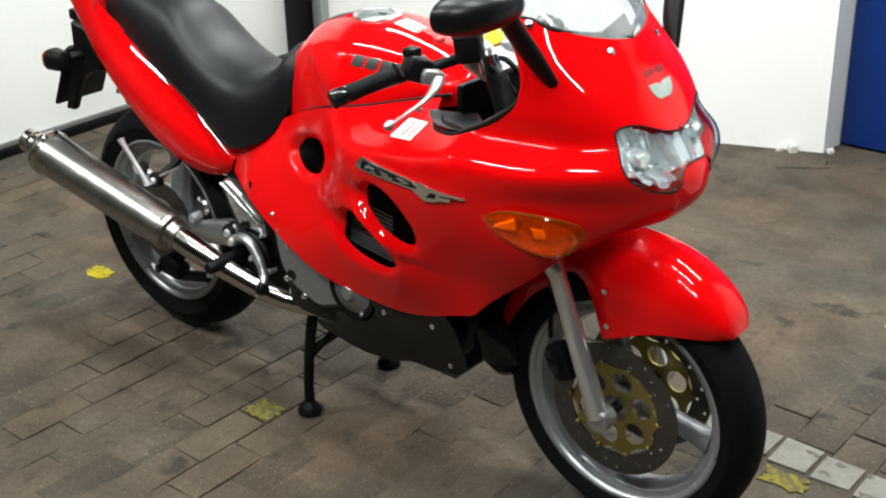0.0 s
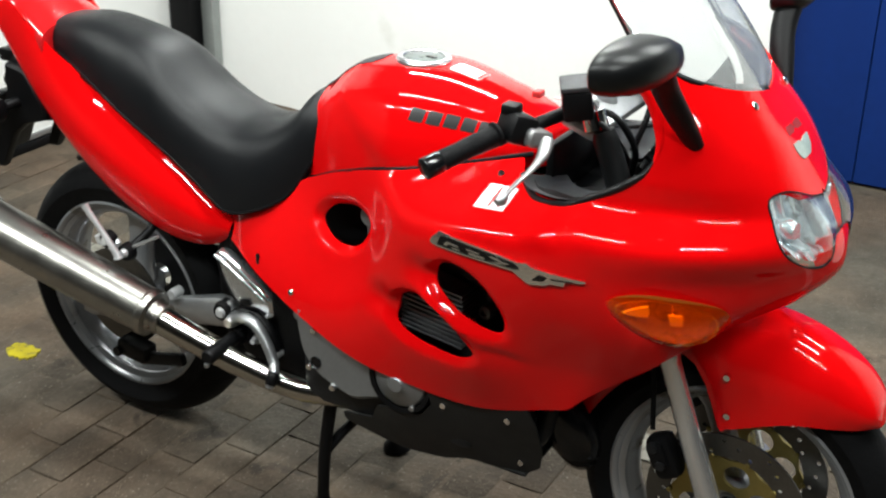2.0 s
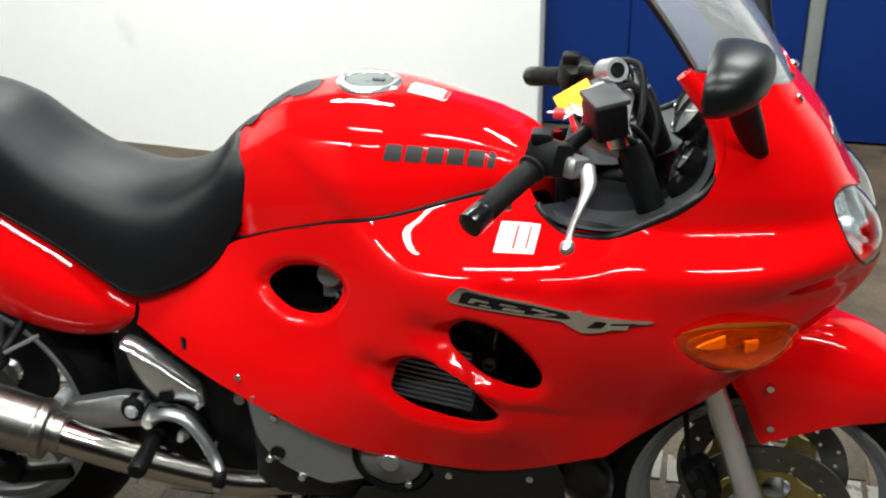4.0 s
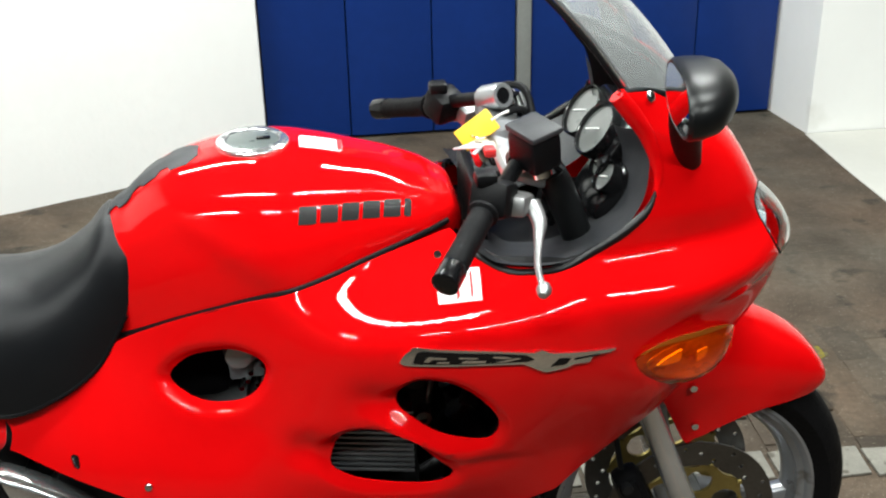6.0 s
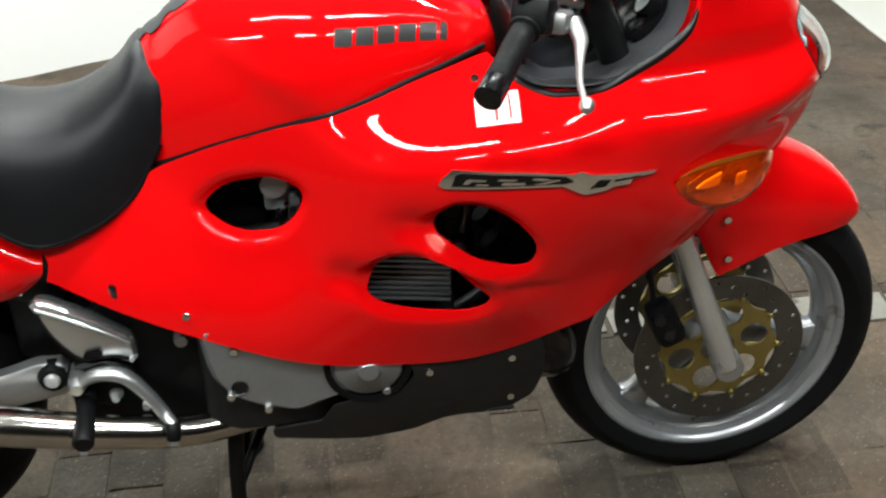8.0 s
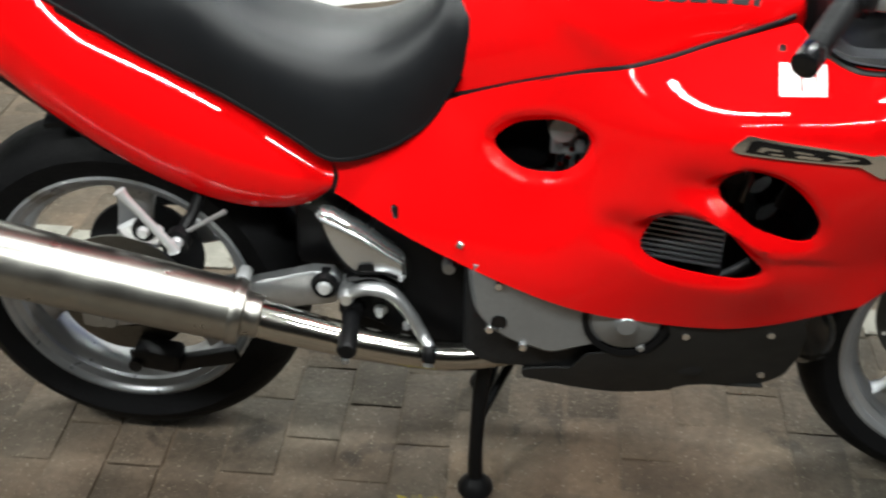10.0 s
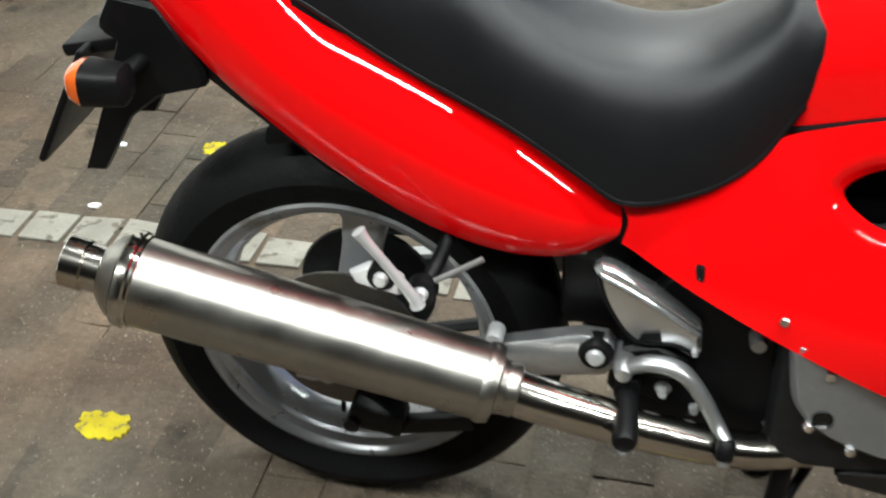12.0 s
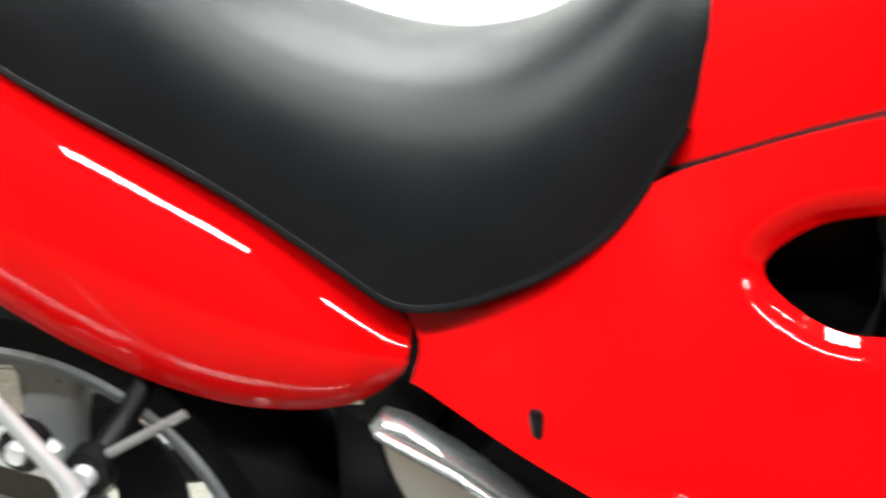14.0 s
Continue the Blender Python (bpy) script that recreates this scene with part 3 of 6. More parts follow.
SATIN_BLACK = material("satin_black_plastic", (0.004, 0.0044, 0.0048), 0.36, spec=0.3, scale=10)
MIRROR = material("mirror_glass", (0.85, 0.86, 0.88), 0.02, 1.0, scale=2, vary=0.01)
CAP_GREY = material("satin_grey_cap", (0.13, 0.15, 0.145), 0.30, 0.4, scale=14, vary=0.1)
GREY_DASH = material("grey_dash_plastic", (0.026, 0.027, 0.030), 0.5, scale=10, bump=0.12, bump_scale=300)
GAUGE_FACE = material("gauge_face", (0.10, 0.105, 0.10), 0.3, scale=20, coat=1.0)
# colour of the key tag, and of the painted glints in the front indicators
YELLOW_TAG_GLINT = material("yellow_card_and_glint", (0.85, 0.48, 0.02), 0.6, scale=30, vary=0.06)
WHITE_LABEL = material("white_label", (0.82, 0.82, 0.8), 0.4, scale=30, vary=0.04)
RED_PRINT = material("red_print", (0.6, 0.03, 0.03), 0.4, scale=30)
DARK_PRINT = material("dark_grey_print", (0.014, 0.014, 0.014), 0.4, scale=30)
NOSE_PRINT = material("dark_red_print", (0.24, 0.012, 0.012), 0.4, scale=30)
RED_LENS = material("red_lens", (0.5, 0.01, 0.012), 0.1, coat=1.0, scale=20)
PALE_LENS = material("pale_lens", (0.35, 0.42, 0.38), 0.15, coat=1.0, scale=30, vary=0.2)
REFLECTOR = material("lamp_reflector", (0.72, 0.79, 0.83), 0.13, 0.75, scale=20, vary=0.1)
BRONZE_PIPE = material("polished_steel_pipe", (0.50, 0.48, 0.44), 0.16, 1.0, scale=8, vary=0.12, spots=((0.4, 0.33, 0.25), 9, 0.03))
# the darker blotches are painted in for the reflector's broken light
AMBER_BACK = material("amber_reflector", (0.46, 0.17, 0.014), 0.28, 0.25, scale=12, vary=0.25, spots=((0.36, 0.11, 0.012), 14, -0.01))
FORK_GREY = material("satin_fork_alloy", (0.70, 0.71, 0.72), 0.22, 0.85, scale=9, vary=0.08)
AMBER_DARK = material("dark_amber_housing", (0.36, 0.10, 0.01), 0.4, scale=20, vary=0.1)
BRIGHT_ALLOY = material("bright_cast_alloy", (0.62, 0.63, 0.645), 0.36, 0.6, scale=9, vary=0.06)
BADGE_METAL = material("badge_metal", (0.84, 0.85, 0.84), 0.22, 1.0, scale=9, vary=0.1)
FINS = material("grey_finned_metal", (0.16, 0.165, 0.17), 0.40, 0.6, scale=12, vary=0.2)


def off_skin(skin, lift):
    """A skin raised by lift along its normal; lift may be a function of (u, v)."""
    def f(u, v):
        e = 0.003
        p = np.array(skin(u, v), float)
        n = np.cross(np.array(skin(u + e, v), float) - np.array(skin(u - e, v), float), np.array(skin(u, v + e), float) - np.array(skin(u, v - e), float))
        return p + n / max(np.linalg.norm(n), 1e-12) * (lift(u, v) if callable(lift) else lift)
    return f


# wheels
def wheel(name, x, z, radius, width, rim_half, spokes, spoke_width):
    hub = new(name)
    hub.parent, hub.location = bike, (x, 0, z)
    r = 0.230
    tyre = [(r - 0.008, -rim_half + 0.004), (r + 0.004, -rim_half - 0.003)]
    for a in np.linspace(-1.25, 1.25, 25):
        tyre.append((radius - (width / 2) * (1 - math.cos(a)), math.sin(a) * width / 2 / math.sin(1.25)))
    tyre += [(r + 0.004, rim_half + 0.003), (r - 0.008, rim_half - 0.004)]
    part("tyre", lathe(tyre, (0, 0, 0), n=96), RUBBER, hub, "black rubber tyre")
    b = rim_half
    rim = [(r - 0.010, -b + 0.004), (r + 0.001, -b + 0.001), (r + 0.003, -b - 0.003), (r - 0.002, -b - 0.005), (r - 0.008, -b - 0.002), (r - 0.012, -b + 0.006), (r - 0.017, -b + 0.016), (r - 0.030, -b + 0.028), (r - 0.036, -b + 0.036), (r - 0.037, 0)]
    rim += [(q, -h) for q, h in rim[-2::-1]]
    rim += [(r - 0.022, b - 0.012), (r - 0.026, 0), (r - 0.022, -b + 0.012), rim[0]]
    part("rim", lathe(rim, (0, 0, 0), n=96), WHEEL_SILVER, hub, "silver painted alloy rim")
    for k, turn in enumerate(spokes):
        m = pose(0, 0, 0, 0, -turn, 0)
        rings = []
        for q, w, t in ((0.030, spoke_width * 1.15, 0.030), (0.07, spoke_width * 0.95, 0.026), (0.13, spoke_width * 0.9, 0.021), (0.175, spoke_width * 1.05, 0.022), (0.196, spoke_width * 1.5, 0.024)):
            rings.append([m @ Vector((q, t * math.sin(a) * (1.0 if abs(math.sin(a)) < 0.8 else 0.85), 0.5 * w * np.sign(math.cos(a)) * abs(math.cos(a)) ** 0.5)) for a in np.linspace(0, 2 * math.pi, 20, endpoint=False)])
        part("spoke", loft(rings), WHEEL_SILVER, hub)
    part("hub", lathe([(0.0, -0.055), (0.016, -0.055), (0.018, -0.05), (0.034, -0.048), (0.038, -0.03), (0.038, 0.03), (0.034, 0.048), (0.0, 0.05)], (0, 0, 0), n=32), ALUMINIUM, hub)
    return hub


def ring_of(r, n, cx=0.0, cz=0.0, lobes=0, depth=0.0):
    return [(cx + (r + depth * math.cos(lobes * a)) * math.cos(a), cz + (r + depth * math.cos(lobes * a)) * math.sin(a)) for a in np.linspace(0, 2 * math.pi, n, endpoint=False)]


def brake_disc(hub, y, outer, inner, holes):
    drill = []
    for k in range(holes):
        a, q = 2 * math.pi * k / holes, (0.25, 0.5, 0.75)[k % 3]
        r = inner + (outer - inner) * q
        drill.append(ring_of(0.0042, 8, r * math.cos(a), r * math.sin(a)))
    shape = panel(ring_of(outer, 120), [ring_of(inner, 90), *drill], lambda u, v: (u, y, v), thick=0.005, step=0.011, both=False)
    disc = part("brake_disc", shape, DISC_STEEL, hub, "drilled dark steel brake disc")
    cut = [ring_of(0.0245, 18, 0.066 * math.cos(a), 0.066 * math.sin(a)) for a in np.linspace(0.3, 0.3 + 2 * math.pi, 7)[:-1]]
    part("disc_carrier", panel(ring_of(inner - 0.004, 90, lobes=10, depth=0.005), [ring_of(0.030, 24), *cut], lambda u, v: (u, y + 0.004 + 0.05 * (0.09 - min(0.09, math.hypot(u, v))), v), thick=0.006, step=0.01, both=False), BRASS, disc, "gold anodised disc carrier")
    for a in np.linspace(0, 2 * math.pi, 10, endpoint=False):
        part("rivet", lathe([(0.0, -0.0015), (0.004, -0.0015), (0.005, 0.0), (0.005, 0.006)], (inner * math.cos(a), y - 0.002, inner * math.sin(a)), n=10), BRASS, disc)


front_wheel = wheel("front_wheel", FRONT, FRONT_Z, 0.300, 0.120, 0.047, (-12, 108, 228), 0.046)
for y in (-0.072, 0.068):
    brake_disc(front_wheel, y, 0.150, 0.105, 30)
part("axle_cap", lathe([(0.0, -0.128), (0.011, -0.128), (0.013, -0.122), (0.013, 0.12), (0.0, 0.12)], (0, 0, 0), n=20), BLACK_GLOSS, front_wheel, "black hollow axle end")
rear_wheel = wheel("rear_wheel", REAR, REAR_Z, 0.321, 0.150, 0.058, (82, 202, 322), 0.066)
part("axle", lathe([(0.0, -0.15), (0.012, -0.15), (0.014, -0.145), (0.014, 0.15), (0.0, 0.15)], (0, 0, 0), n=16), ALUMINIUM, rear_wheel)
part("brake_disc", panel(ring_of(0.12, 80), [ring_of(0.07, 40)], lambda u, v: (u, -0.066, v), thick=0.005, both=False), DISC_STEEL, rear_wheel, "dark steel rear brake disc")
part("sprocket", lathe([(0.03, 0.070), (0.105, 0.070), (0.108, 0.074), (0.105, 0.078), (0.03, 0.078)], (0, 0, 0), n=44), DARK_METAL, rear_wheel)
for a in (262, 290):
    part("valve", along([(0.19 * math.cos(radians(a)), -0.012, 0.19 * math.sin(radians(a))), (0.165 * math.cos(radians(a)), -0.02, 0.165 * math.sin(radians(a)))], 0.004, 8), BLACK_PLASTIC, rear_wheel)

# front fork and mudguard
for side in (-1, 1):
    y = 0.120 * side
    leg = part("fork_leg", lathe_to([(0.0, 0), (0.016, 0.0), (0.021, 0.01), (0.022, 0.1), (0.020, 0.5), (0.0195, 0.90), (0.0225, 0.915), (0.0235, 0.93), (0.0235, 0.985), (0.018, 1.0)], (1.468, y, 0.300), (1.345, y, 0.628), 24), FORK_GREY, bike, "grey cast aluminium fork slider")
    part("fork_tube", lathe_to([(0.0195, 0), (0.0195, 1)], (1.35, y, 0.615), (1.262, y, 0.840), 20), CHROME, leg, "chromed fork tube")
    # black here paints in the deep shade of the cockpit hollow
    part("upper_tube", lathe_to([(0.0195, 0), (0.0225, 0.02), (0.0225, 0.9), (0.0195, 1)], (1.262, y, 0.840), (1.205, y, 0.985), 20), SATIN_BLACK, leg, "upper fork tube under the yoke, blackened for the shade in the cockpit")
    part("axle_lug", [lathe_to([(0.0, 0), (0.024, 0.0), (0.026, 0.1), (0.026, 0.9), (0.022, 1.0)], (1.470, y * 1.12, 0.300), (1.470, y * 0.78, 0.300), 20), lathe_to([(0.0, 0), (0.007, 0), (0.007, 1), (0, 1)], (1.452, y * 1.16, 0.318), (1.452, y * 1.0, 0.318), 8)], ALUMINIUM, leg)
    caliper = part("brake_caliper", [block((0.050, 0.046, 0.086), (1.360, y * 0.80, 0.388), 0.014, pose(0, 0, 0, 0, -25, 0)), block((0.034, 0.018, 0.050), (1.352, y * 0.98, 0.396), 0.008, pose(0, 0, 0, 0, -25, 0))], BLACK_PLASTIC, bike, "black brake caliper")
    for dz in (-0.03, 0.03):
        part("bolt", lathe_to([(0, 0), (0.009, 0), (0.010, 0.4), (0.010, 1)], (1.352 - dz * 0.3, y * 1.08, 0.396 + dz * 0.5), (1.352 - dz * 0.3, y * 0.97, 0.396 + dz * 0.5), 10), DARK_METAL, caliper)
    part("brake_hose", along([(1.335, y * 0.9, 0.44), (1.318, y * 0.72, 0.56), (1.30, y * 0.7, 0.70), (1.26, y * 0.7, 0.85)], 0.005, 8), BLACK_PLASTIC, caliper)

guard_reach = curve([44, 48, 55, 65, 80, 100, 125, 150, 170], [0.330, 0.343, 0.356, 0.366, 0.374, 0.372, 0.352, 0.335, 0.328])
guard_low = curve([44, 48, 55, 65, 80, 92, 99.5, 105, 125, 150, 170], [0.322, 0.300, 0.268, 0.234, 0.190, 0.174, 0.176, 0.262, 0.285, 0.29, 0.30])
guard_half = curve([44, 47, 52, 60, 80, 97.5, 105, 135, 170], [0.030, 0.052, 0.068, 0.078, 0.084, 0.086, 0.072, 0.07, 0.068])
rings = []
for deg in np.r_[np.linspace(44, 50, 8), np.linspace(52, 97, 28), [99, 100.5, 102, 104], np.linspace(107, 168, 18)]:
    q = radians(deg)
    ring = []
    for grow in (0.0, -0.003):
        arcs = np.linspace(0, math.pi, 25)
        for a in arcs if grow == 0 else arcs[::-1]:
            c, s = math.cos(a), math.sin(a)
            r = guard_low(deg) + (guard_reach(deg) + grow - guard_low(deg)) * s ** 0.62
            ring.append((FRONT + r * math.cos(q), (guard_half(deg) + grow) * np.sign(c) * abs(c) ** 0.62, FRONT_Z + r * math.sin(q)))
    rings.append(ring)
guard = part("front_mudguard", loft(rings), RED, bike, "glossy red front mudguard")
for x, z in ((1.460, 0.50), (1.452, 0.575)):
    part("screw", lathe([(0.0, -0.094), (0.006, -0.094), (0.007, -0.09), (0.007, -0.08)], (x, 0, z), n=10), CHROME, guard)

# silencer and exhaust
muffler = new("silencer")
muffler.parent = bike
A, B = Vector((-0.222, -0.247, 0.541)), Vector((0.262, -0.222, 0.421))
part("silencer_body", lathe_to([(0.050, 0.03), (0.0585, 0.03), (0.0568, 0.35), (0.0535, 0.7), (0.0500, 0.965), (0.045, 0.975)], A, B, 64), STEEL, muffler, "brushed stainless steel silencer sleeve")
part("rear_band", lathe_to([(0.045, -0.012), (0.056, -0.012), (0.0622, -0.004), (0.0640, 0.008), (0.0640, 0.022), (0.0612, 0.028), (0.0612, 0.036), (0.0590, 0.040), (0.045, 0.04)], A, B, 64), BRONZE_PIPE, muffler, "polished steel rear band")
part("end_cone", lathe_to([(0.02, -0.055), (0.036, -0.06), (0.050, -0.035), (0.058, -0.010), (0.045, -0.008)], A, B, 40), STEEL, muffler)
part("outlet", lathe_to([(0.024, -0.16), (0.031, -0.165), (0.034, -0.16), (0.034, -0.11), (0.031, -0.104), (0.031, -0.05), (0.024, -0.05), (0.022, -0.16)], A, B, 32), BRONZE_PIPE, muffler, "polished steel outlet pipe")
part("front_band", lathe_to([(0.04, 0.945), (0.0515, 0.945), (0.0535, 0.952), (0.0535, 0.966), (0.0520, 0.972), (0.0515, 0.978), (0.0505, 0.984), (0.038, 0.990), (0.035, 1.01), (0.03, 1.01)], A, B, 64), STEEL, muffler, "steel front band")
part("pipe_clamp", lathe_to([(0.03, 1.0), (0.0345, 1.0), (0.0355, 1.008), (0.0355, 1.035), (0.033, 1.042), (0.03, 1.042)], A, B, 32), STEEL, muffler)
part("exhaust_pipe", along([(0.262, -0.222, 0.418), (0.33, -0.215, 0.395), (0.45, -0.192, 0.351), (0.58, -0.163, 0.315), (0.70, -0.12, 0.305), (0.85, -0.09, 0.30)], [0.0305, 0.0305, 0.028, 0.026, 0.025, 0.025], 24), BRONZE_PIPE, bike, "polished steel exhaust pipe")

# swingarm, chain side and rear brake
for side in (-1, 1):
    rings = []
    for x, z, h in ((0.395, 0.418, 0.018), (0.385, 0.418, 0.030), (0.35, 0.415, 0.034), (0.24, 0.388, 0.028), (0.10, 0.352, 0.025), (-0.03, 0.328, 0.023), (-0.05, 0.326, 0.016)):
        rings.append([(x, side * (0.122 + 0.016 * c), z + h * s) for c, s in ((-1, -0.8), (-0.7, -1), (0.7, -1), (1, -0.8), (1, 0.8), (0.7, 1), (-0.7, 1), (-1, 0.8))])
    arm = part("swingarm", loft(rings), ALUMINIUM, bike, "silver aluminium swingarm")
    part("pivot_bolt", lathe_to([(0, 0), (0.010, 0), (0.013, 0.2), (0.013, 1)], (0.372, side * 0.152, 0.425), (0.372, side * 0.12, 0.425), 14), BRIGHT_ALLOY, arm)
    part("pivot_cover", lathe_to([(0, 0), (0.020, 0.0), (0.024, 0.3), (0.025, 1.0)], (0.372, side * 0.146, 0.425), (0.372, side * 0.12, 0.425), 20), BLACK_PLASTIC, arm, "black pivot cover")
    part("adjuster_bolt", lathe_to([(0, 0), (0.011, 0), (0.012, 0.3), (0.012, 1)], (0.237, side * 0.150, 0.432), (0.237, side * 0.12, 0.432), 12), BRIGHT_ALLOY, arm)
part("rear_caliper", [block((0.085, 0.05, 0.042), (0.055, -0.088, 0.218), 0.01, pose(0, 0, 0, 0, 8, 0)), lathe_to([(0, 0), (0.012, 0), (0.012, 1)], (0.02, -0.120, 0.212), (0.02, -0.07, 0.212), 12), block((0.14, 0.02, 0.03), (0.13, -0.085, 0.21), 0.006, pose(0, 0, 0, 0, -14, 0))], DARK_METAL, bike, "dark grey rear brake caliper")
pair("chain_run", [along([(-0.02, 0.075, 0.437), (0.48, 0.08, 0.46)], 0.010, 6), along([(-0.02, 0.075, 0.225), (0.48, 0.08, 0.36)], 0.010, 6)], DARK_METAL, bike)
part("chain_guard", along([(0.02, 0.085, 0.465), (0.20, 0.09, 0.485), (0.40, 0.09, 0.49)], 0.018, 8, flat=0.5), BLACK_PLASTIC, bike)
# added blocks that keep the shaded space round the swingarm pivot black
part("shock_cover", [block((0.15, 0.15, 0.25), (0.420, 0, 0.475), 0.02), block((0.105, 0.17, 0.23), (0.367, 0, 0.540), 0.015)], BLACK_PLASTIC, bike, "black filler blocks added for the shaded gap ahead of the rear wheel")
part("rear_shock", [lathe_to([(0, 0), (0.03, 0), (0.03, 1), (0, 1)], (0.42, 0, 0.36), (0.36, 0, 0.64), 20)], DARK_METAL, bike)

# footrests and brackets
heel = [(0.362, 0.560), (0.372, 0.569), (0.385, 0.567), (0.440, 0.537), (0.500, 0.494), (0.504, 0.482), (0.506, 0.448), (0.497, 0.440), (0.470, 0.452), (0.425, 0.450), (0.400, 0.470), (0.375, 0.515)]
POLISHED = material("polished_aluminium", (0.66, 0.67, 0.68), 0.2, 0.9, scale=9, vary=0.08)
hanger = part("footrest_hanger", slab(heel, -0.112, -0.142, bevel=0.007), POLISHED, bike, "polished cast footrest hanger plate")
part("bright_edge", along([(0.372, -0.150, 0.563), (0.44, -0.154, 0.530), (0.500, -0.150, 0.487)], 0.006, 10, flat=0.7), POLISHED, hanger)
# the hollow's shade is a black patch laid on the plate
part("recess", slab([(0.425, 0.462), (0.43, 0.474), (0.452, 0.478), (0.455, 0.464)], -0.141, -0.146), BLACK_PLASTIC, hanger)
for x, y, z, r in ((0.498, -0.149, 0.452, 0.007), (0.463, -0.157, 0.385, 0.011), (0.506, -0.150, 0.357, 0.010)):
    part("bolt", lathe_to([(0, 0), (0.55 * r, 0), (0.7 * r, 0.25), (r, 0.3), (r, 1)], (x, y, z), (x, -0.11, z), 12), BRIGHT_ALLOY, hanger)
part("lower_bracket", slab([(0.405, 0.440), (0.45, 0.452), (0.49, 0.43), (0.515, 0.37), (0.50, 0.335), (0.47, 0.35), (0.44, 0.362), (0.405, 0.37)], -0.112, -0.140, bevel=0.006), BLACK_PLASTIC, hanger, "black lower bracket")
# a black bead on the face draws the dark line of the groove
part("groove", along([(0.369, -0.1422, 0.556), (0.381, -0.1424, 0.516), (0.404, -0.1424, 0.476), (0.428, -0.1424, 0.457), (0.470, -0.1424, 0.459), (0.497, -0.1424, 0.449)], 0.0028, 8), BLACK_PLASTIC, hanger)
pedal = part("brake_pedal", along([(0.411, -0.156, 0.421), (0.445, -0.162, 0.441), (0.484, -0.168, 0.438), (0.513, -0.172, 0.406), (0.536, -0.180, 0.369), (0.551, -0.198, 0.357)], [0.012, 0.0135, 0.0135, 0.0125, 0.011, 0.008], 14, flat=0.8), ALUMINIUM, bike, "satin aluminium curved brake lever")
part("pivot", lathe_to([(0, 0), (0.010, 0), (0.014, 0.2), (0.016, 0.4), (0.016, 1)], (0.411, -0.172, 0.421), (0.411, -0.110, 0.421), 16), ALUMINIUM, pedal)
part("toe_pad", lathe_to([(0, 0), (0.010, 0), (0.012, 0.1), (0.012, 0.9), (0.010, 1.0), (0, 1.0)], (0.551, -0.198, 0.360), (0.549, -0.211, 0.336), 14), BLACK_PLASTIC, pedal)
part("pad_tip", lathe_to([(0, 0), (0.009, 0), (0.008, 1), (0, 1)], (0.549, -0.211, 0.336), (0.549, -0.2145, 0.330), 12), ALUMINIUM, pedal)
peg = part("rider_footrest", lathe_to([(0, 0), (0.013, 0), (0.0155, 0.06), (0.0145, 0.35), (0.016, 0.6), (0.0165, 0.95), (0.013, 1), (0, 1)], (0.418, -0.150, 0.386), (0.424, -0.258, 0.384), 16), BLACK_PLASTIC, bike, "black rubber rider footrest")
part("peg_root", block((0.034, 0.05, 0.04), (0.417, -0.138, 0.386), 0.008), BLACK_PLASTIC, peg)
part("peg_tip", lathe_to([(0, 0), (0.006, 0), (0.005, 1), (0, 1)], (0.422, -0.256, 0.370), (0.422, -0.256, 0.362), 10), ALUMINIUM, peg)
rear_peg = part("passenger_footrest", along([(0.083, -0.222, 0.637), (0.092, -0.221, 0.622), (0.115, -0.215, 0.585), (0.145, -0.208, 0.535), (0.150, -0.207, 0.522)], [0.0095, 0.0072, 0.0065, 0.008, 0.0105], 12), BRIGHT_ALLOY, bike, "polished folded passenger footrest")
part("peg_bracket", [slab([(0.052, 0.540), (0.078, 0.556), (0.105, 0.558), (0.125, 0.540), (0.120, 0.512), (0.09, 0.515), (0.058, 0.525)], -0.165, -0.180, bevel=0.005)], BRIGHT_ALLOY, rear_peg)
part("bracket_stay", along([(0.155, -0.165, 0.535), (0.170, -0.12, 0.565), (0.18, -0.05, 0.62)], 0.010, 10), BLACK_PLASTIC, rear_peg)
part("bracket_rod", along([(0.165, -0.175, 0.540), (0.225, -0.16, 0.572)], 0.004, 8), GREY_STEEL, rear_peg)
for x, z in ((0.098, 0.543), (0.150, 0.527)):
    part("washer", lathe_to([(0, 0), (0.019, 0), (0.020, 0.5), (0.020, 1), (0, 1)], (x, -0.187, z), (x, -0.17, z), 18), BLACK_PLASTIC, rear_peg)
    part("bolt", lathe_to([(0, 0), (0.008, 0), (0.010, 0.3), (0.010, 1)], (x, -0.196, z), (x, -0.175, z), 12), BRIGHT_ALLOY, rear_peg)

# centre stand
stand = new("centre_stand")
stand.parent = bike
for side in (-1, 1):
    part("leg", along([(0.640, side * 0.115, 0.31), (0.630, side * 0.132, 0.20), (0.626, side * 0.143, 0.09), (0.627, side * 0.146, 0.022)], [0.0145, 0.0135, 0.013, 0.014], 14), BLACK_PLASTIC, stand, "black painted stand leg")
    part("foot", lathe([(0.0, 0.0), (0.028, 0.0), (0.032, 0.004), (0.031, 0.014), (0.020, 0.026), (0.014, 0.034), (0.0, 0.034)], (0.627, side * 0.148, 0.001), "z", 14), BLACK_PLASTIC, stand, "worn black stand foot")
    part("brace", along([(0.629, side * 0.137, 0.155), (0.665, side * 0.09, 0.215), (0.70, side * 0.05, 0.27)], 0.0085, 10), BLACK_PLASTIC, stand)
part("cross_bar", along([(0.629, -0.135, 0.17), (0.65, 0.0, 0.20), (0.629, 0.135, 0.17)], 0.011, 12), BLACK_PLASTIC, stand)
